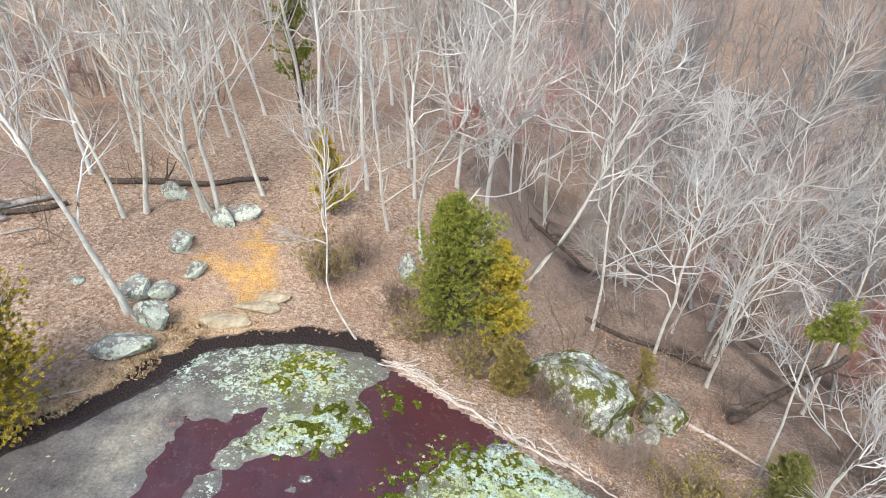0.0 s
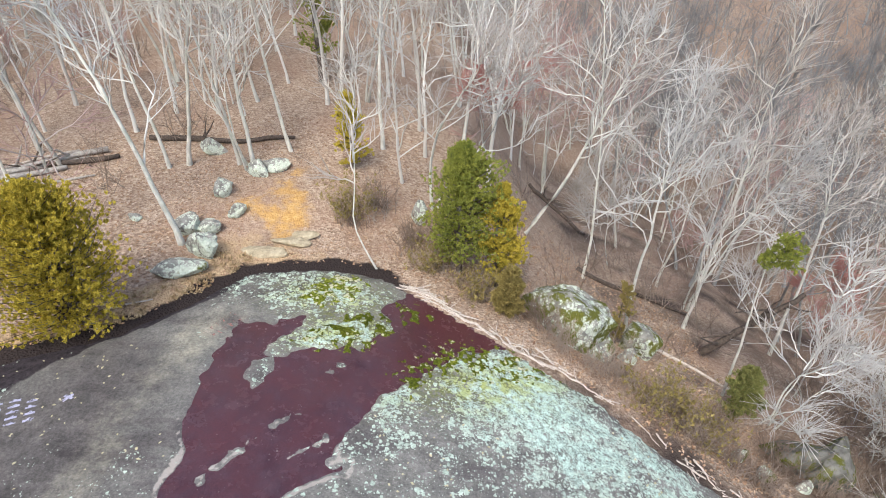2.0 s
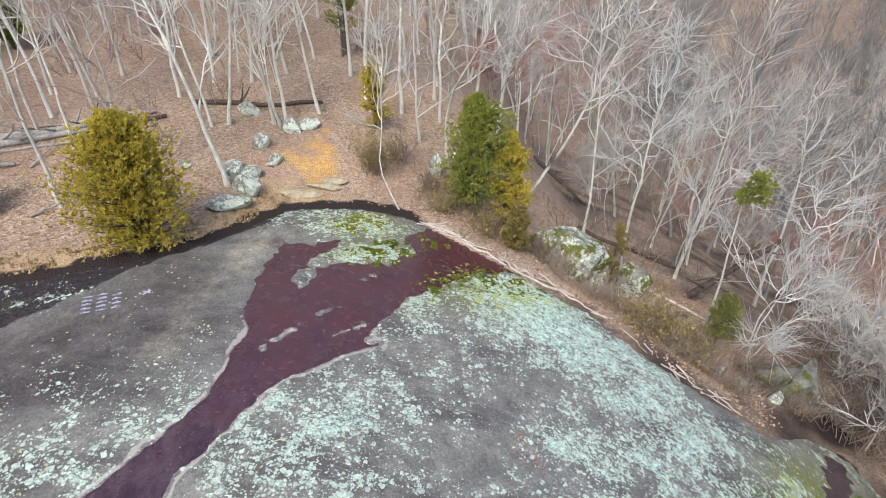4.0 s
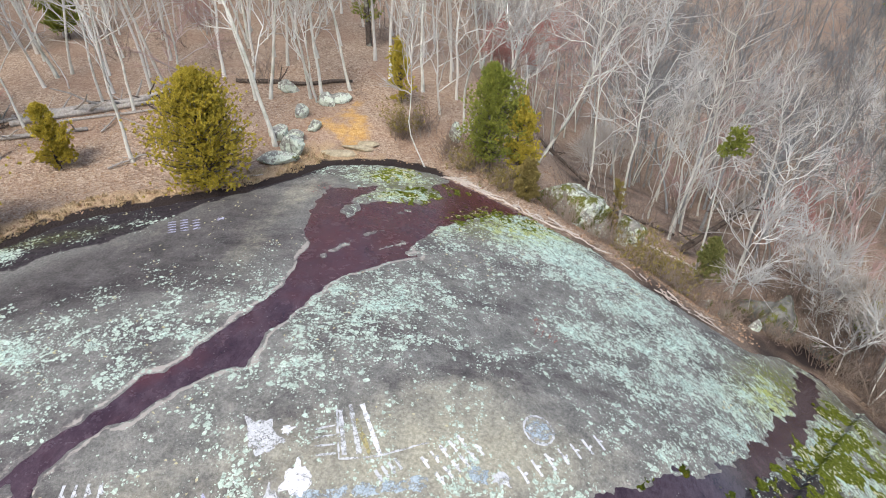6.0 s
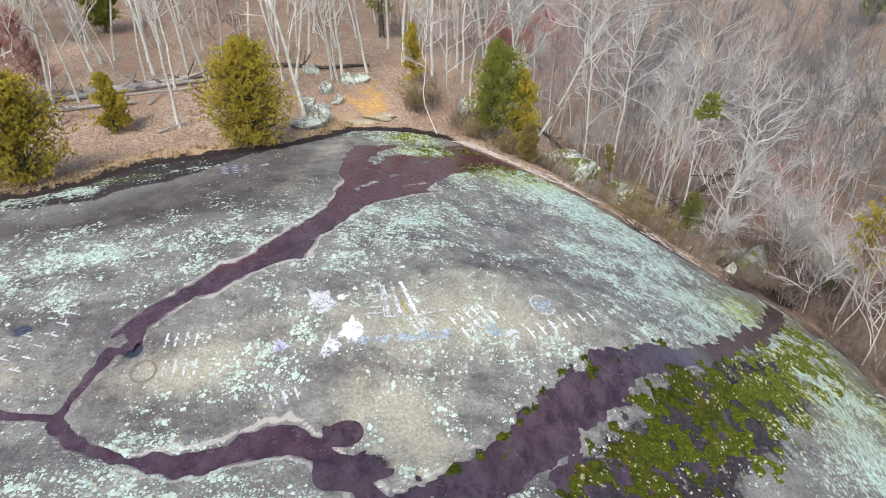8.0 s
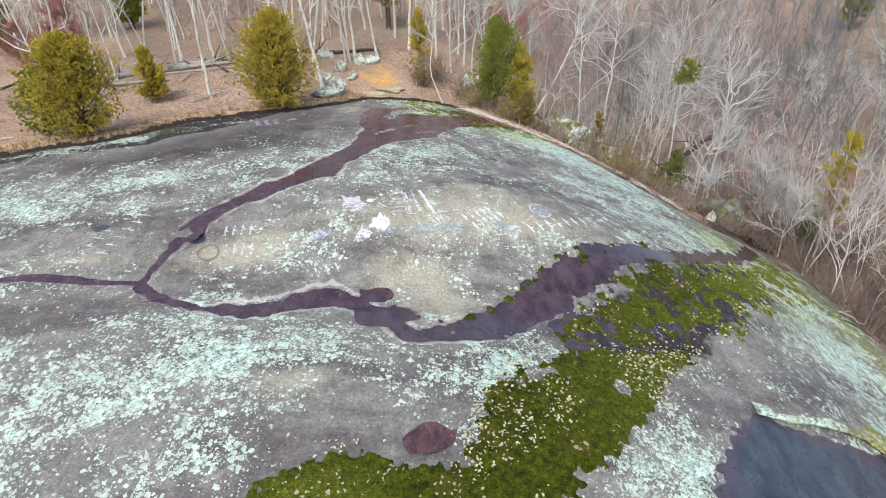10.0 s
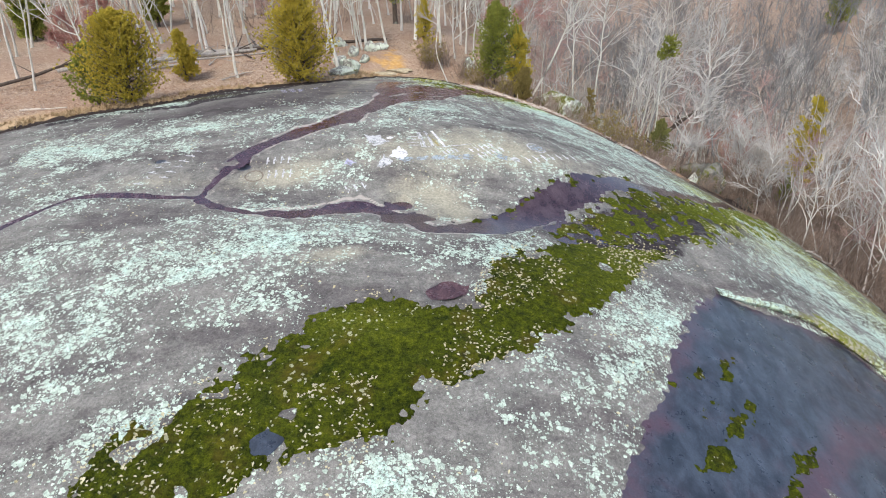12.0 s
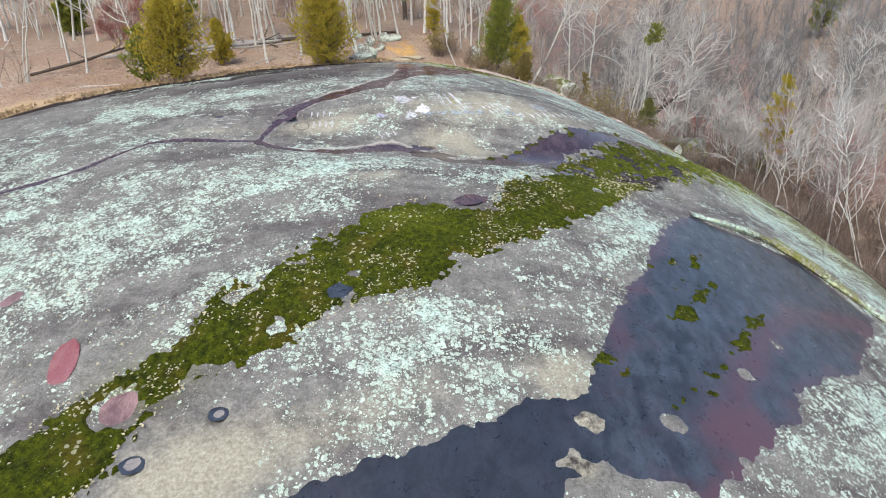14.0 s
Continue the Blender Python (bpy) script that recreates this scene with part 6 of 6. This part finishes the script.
for _ in range(40):
    x, y = rng.uniform(-28, 16, 1500), rng.uniform(4, 24, 1500)
    d = -inside(x, y, ROCK_EDGE)
    ok = (d > 0.05) & (d < 12) & (x < 11) & ~((np.hypot(x + 6.2, (y - 16.2) * 0.8) < 1.6))
    spots.append(np.stack([x, y, ground_z(x, y) + 0.02], -1)[ok])
leaf_scatter("fallen_leaves", np.concatenate(spots)[:16000], "dry russet oak leaves strewn over the ground", 0.055, LEAF, 6)
x, y = rng.uniform(-30, -7, 14000), rng.uniform(-2, 14, 14000)
d = -inside(x, y, ROCK_EDGE)
ok = (d > 0.0) & (d < 1.5) & (rng.random(14000) > d * 0.55) & (rough(x, y, 0.9, 45, 3) > -0.15)
x, y = x[ok][:1500], y[ok][:1500]
STRAW = make_leaf("dry_grass", (0.16, 0.11, 0.06), (0.32, 0.23, 0.13), (0.46, 0.35, 0.21), (0.60, 0.48, 0.32))
me = raw_mesh("dry_grass", *spray_leaves(rng, np.stack([x, y, ground_z(x, y) - 0.02], -1), np.tile([[0, 0, 0.8]], (len(x), 1)), 0.115, 12), STRAW)
tagged(new("dry_grass", me), "fringe of dry straw-coloured grass along the bank", "grass", kind="stuff")
x, y = rng.uniform(-14, 8, 30000), rng.uniform(-22, 3, 30000)
d = inside(x, y, MOSS_BAND)
ok = (d > -0.15) & (rough(x, y, 1.3, 88, 4) > 0.02) & (np.hypot(x + 3.08, y + 11.8) > 0.85) & (np.hypot(x + 6.57, y + 16.55) > 0.5) & (np.hypot(x + 11.06, y + 19.85) > 0.6)
pts = np.stack([x, y, rock_z(x, y) + 0.085], -1)[ok][:2600]
FLECK = make_plain("dry_flecks", (0.30, 0.27, 0.15), (0.56, 0.52, 0.36), 3)
leaf_scatter("dry_flecks", pts, "pale dry leaf flecks caught in the moss", 0.042, FLECK, 8)
x, y = rng.uniform(-20, 12, 9000), rng.uniform(-24, 12, 9000)
ok = (inside(x, y, ROCK_EDGE) > 0.3) & (rough(x, y, 2.5, 99) > 0.2) & (water_depth(x, y) < -0.05)
leaf_scatter("rock_flecks", np.stack([x, y, rock_z(x, y) + 0.012], -1)[ok][:900], "pale lichen flakes loose on the granite", 0.045, FLECK, 9)


# ---- paint on the rock ----
def painted(name, strokes, width, material, label, category="graffiti", group="faded paint on the granite", lift=0.022):
    """Brush strokes that follow the rock: each stroke is a line of places."""
    rng = np.random.default_rng(len(strokes) * 7 + int(abs(strokes[0][0][0]) * 10))
    co, faces, n = [], [], 0
    for line in strokes:
        pts = []
        for (ax, ay), (bx, by) in zip(line, line[1:]):
            m = max(2, int(math.hypot(bx - ax, by - ay) / 0.09))
            pts += [(ax + (bx - ax) * i / m, ay + (by - ay) * i / m) for i in range(m)]
        pts = np.array(pts + [line[-1]])
        d = np.gradient(pts, axis=0)
        d /= np.linalg.norm(d, axis=1, keepdims=True) + 1e-9
        nrm = np.stack([-d[:, 1], d[:, 0]], -1) * (width * 0.5 * rng.uniform(0.65, 1.25, (len(pts), 1)))
        for side in (pts - nrm, pts + nrm):
            co.append(np.stack([side[:, 0], side[:, 1], rock_z(side[:, 0], side[:, 1]) + lift], -1))
        k = len(pts)
        i = np.arange(k - 1)
        faces.append(np.stack([n + i, n + i + 1, n + k + i + 1, n + k + i], -1))
        n += 2 * k
    co = np.concatenate(co)
    # strokes have a little thickness
    f = np.concatenate(faces)
    ob = new(name, raw_mesh(name, co, f, material))
    return tagged(ob, label, category, group)


def bars(cx, cy, wide, tall, count, turn, seed, thin=0.05):
    """Upright bars in a row, standing for letters that cannot be shown."""
    rng = np.random.default_rng(seed)
    c, s = math.cos(radians(turn)), math.sin(radians(turn))
    out = []
    for i in range(count):
        u = (i + 0.5) / count * wide - wide / 2
        for v0, v1, du in ((-0.5, 0.5, 0.0), (rng.uniform(-0.4, 0.4), 0.0, 0.3)):
            a, b = (u, v0 * tall), (u + du * wide / count, v1 * tall)
            out.append([(cx + a[0] * c - a[1] * s, cy + a[0] * s + a[1] * c), (cx + b[0] * c - b[1] * s, cy + b[0] * s + b[1] * c)])
    return out


def blot(name, cx, cy, r, material, label, seed, long=1.0, turn=0.0):
    """A ragged splash of paint, in one piece."""
    c, s = math.cos(radians(turn)), math.sin(radians(turn))
    rng = np.random.default_rng(seed)
    spikes = [(rng.uniform(0, 6.28), rng.uniform(0.2, 0.5)) for _ in range(6)]
    n, rings = 72, 7
    a = np.arange(n) * 2 * math.pi / n
    reach = 0.75 + 0.18 * rough(np.cos(a) * 1.5 + seed, np.sin(a) * 1.5, 0.5, seed, 3)
    for at, much in spikes:
        reach = reach + much * np.exp(-((np.angle(np.exp(1j * (a - at))) / 0.16) ** 2))
    k = (np.arange(rings) + 1)[:, None] / rings
    u, v = r * long * k * reach * np.cos(a), r * k * reach * np.sin(a)
    x, y = np.concatenate([[cx], (cx + u * c - v * s).ravel()]), np.concatenate([[cy], (cy + u * s + v * c).ravel()])
    faces = [(0, 1 + i, 1 + (i + 1) % n) for i in range(n)]
    for q in range(rings - 1):
        for i in range(n):
            p0, p1, p2, p3 = 1 + q * n + i, 1 + q * n + (i + 1) % n, 1 + (q + 1) * n + (i + 1) % n, 1 + (q + 1) * n + i
            faces += [(p0, p3, p2), (p0, p2, p1)]
    ob = new(name, raw_mesh(name, np.stack([x, y, rock_z(x, y) + 0.022], -1), faces, material, True))
    tagged(ob, label, "graffiti", "faded paint on the granite")


painted("lettering", bars(-11.0, 6.0, 1.05, 0.26, 5, 112, 1), 0.075, PAINT_LILAC, "row of lilac painted bars near the leaf bank")
painted("lettering", bars(-10.62, 6.14, 1.0, 0.26, 5, 112, 2), 0.075, PAINT_LILAC, "row of lilac painted bars near the leaf bank")
painted("lettering", bars(-10.22, 6.2, 0.9, 0.24, 4, 112, 3), 0.075, PAINT_LILAC, "row of lilac painted bars near the leaf bank")
painted("paint_mark", [[(-9.6, 6.5), (-9.45, 6.75)], [(-9.65, 6.7), (-9.4, 6.6)]], 0.09, PAINT_LILAC, "small lilac painted cross on the granite")
painted("lettering", bars(-6.85, 9.85, 1.3, 0.24, 6, 62, 4), 0.045, PAINT_RED, "rows of faded red bars by the stream")
painted("lettering", bars(-6.55, 9.65, 1.2, 0.22, 6, 62, 5), 0.045, PAINT_RED, "rows of faded red bars by the stream")
blot("paint_splash", -5.5, -3.05, 0.36, PAINT_PALE, "large splash of faded white paint", 1, 1.7, -48)
blot("paint_splash", -4.58, -3.98, 0.36, PAINT_WHITE, "bright star-shaped splash of white paint", 2)
blot("paint_splash", -5.08, -4.5, 0.24, PAINT_PALE, "ragged splash of faded white paint", 3, 1.6, 75)
blot("paint_splash", -5.0, -2.87, 0.14, PAINT_WHITE, "small star-shaped splash of white paint", 5)
blot("paint_splash", -6.34, -4.52, 0.16, PAINT_LILAC, "small patch of faded lilac paint", 7, 1.4)
blot("paint_splash", 0.66, -2.16, 0.36, PAINT_BLUE, "round patch of pale bluish paint", 6)
blot("paint_splash", -0.8, -3.54, 0.22, PAINT_BLUE, "faded smear of pale blue paint", 8, 1.2)
blot("paint_splash", -0.3, -3.52, 0.18, PAINT_PALE, "faded smear of whitish paint", 9, 1.3)
for i, (cx, cy, r) in enumerate(((-4.27, -4.27, 0.17), (-3.75, -4.2, 0.14), (-3.2, -4.1, 0.16), (-2.65, -3.98, 0.15), (-2.1, -3.83, 0.16))):
    blot("paint_splash", cx, cy, r, PAINT_BLUE, "faded smear of pale blue paint", 10 + i, 2.0, 12)
blot("paint_splash", 1.2, 2.3, 0.2, PAINT_RED, "small patch of faded red paint", 20)
painted("lettering", bars(1.35, 1.7, 0.8, 0.5, 4, -20, 21), 0.05, PAINT_RED, "short row of faded red bars")
for i, (top, foot) in enumerate((((-3.92, -2.3), (-3.68, -3.4)), ((-3.72, -2.13), (-3.37, -3.34)), ((-3.45, -2.11), (-2.92, -3.34)))):
    painted("paint_stripe", [[top, foot]], 0.10, PAINT_WHITE if i == 2 else PAINT_PALE, "slanting stripe of faded white paint")
painted("paint_stripe", [[(-3.55, -2.5), (-3.13, -3.36)]], 0.10, PAINT_OCHRE, "slanting stripe of faded ochre paint")
painted("paint_outline", [[(-4.0, -2.28), (-3.78, -3.5), (-2.95, -3.36), (-1.9, -2.94)], [(-4.4, -2.84), (-3.97, -2.72)], [(-4.38, -3.05), (-3.92, -2.95)], [(-4.33, -3.25), (-3.9, -3.17)], [(-4.27, -3.45), (-3.86, -3.38)]], 0.045, PAINT_PALE, "thin faded white outline and cross strokes")
ring = [(0.66 + 0.36 * math.cos(a), -2.16 + 0.40 * math.sin(a)) for a in [i * math.pi / 8 for i in range(17)]]
swirl = [(0.62 + 0.06 * a * math.cos(a), -2.2 + 0.065 * a * math.sin(a)) for a in [i * 0.4 for i in range(14)]]
painted("paint_ring", [ring, swirl], 0.06, PAINT_PALE, "round scribble of whitish blue paint")
painted("lettering", bars(-2.72, -3.64, 0.65, 0.28, 4, 36, 30), 0.065, PAINT_PALE, "small faded white painted bars in a row")
painted("lettering", bars(-1.56, -3.1, 1.25, 0.30, 5, 38, 31), 0.065, PAINT_WHITE, "thin faded white painted bars in a row")
painted("lettering", bars(-1.2, -3.33, 1.4, 0.30, 6, 42, 32), 0.065, PAINT_WHITE, "thin faded white painted bars in a row")
painted("lettering", bars(1.17, -2.75, 2.7, 0.42, 7, 32, 33), 0.065, PAINT_WHITE, "large faded white painted bars in a row")
painted("lettering", bars(-6.0, -5.9, 0.9, 0.4, 3, 25, 34), 0.05, PAINT_PALE, "short row of faded white bars")
painted("lettering", bars(-8.9, -4.4, 1.0, 0.45, 4, 5, 35), 0.06, PAINT_PALE, "short row of faded white bars by the stream")
painted("lettering", bars(-8.7, -5.2, 1.0, 0.45, 4, 5, 36), 0.06, PAINT_PALE, "short row of faded white bars by the stream")
painted("lettering", bars(-12.4, -4.4, 2.4, 0.4, 6, 75, 37), 0.05, PAINT_PALE, "faded white painted bars beside a pothole")
painted("lettering", bars(-13.2, -5.0, 2.0, 0.4, 5, 75, 38), 0.05, PAINT_PALE, "faded white painted bars beside a pothole")
painted("paint_ring", [[(-9.55 + 0.3 * math.cos(a), -5.34 + 0.3 * math.sin(a)) for a in [i * math.pi / 8 for i in range(17)]]], 0.06, PAINT_BROWN, "faint brown ring on the granite")
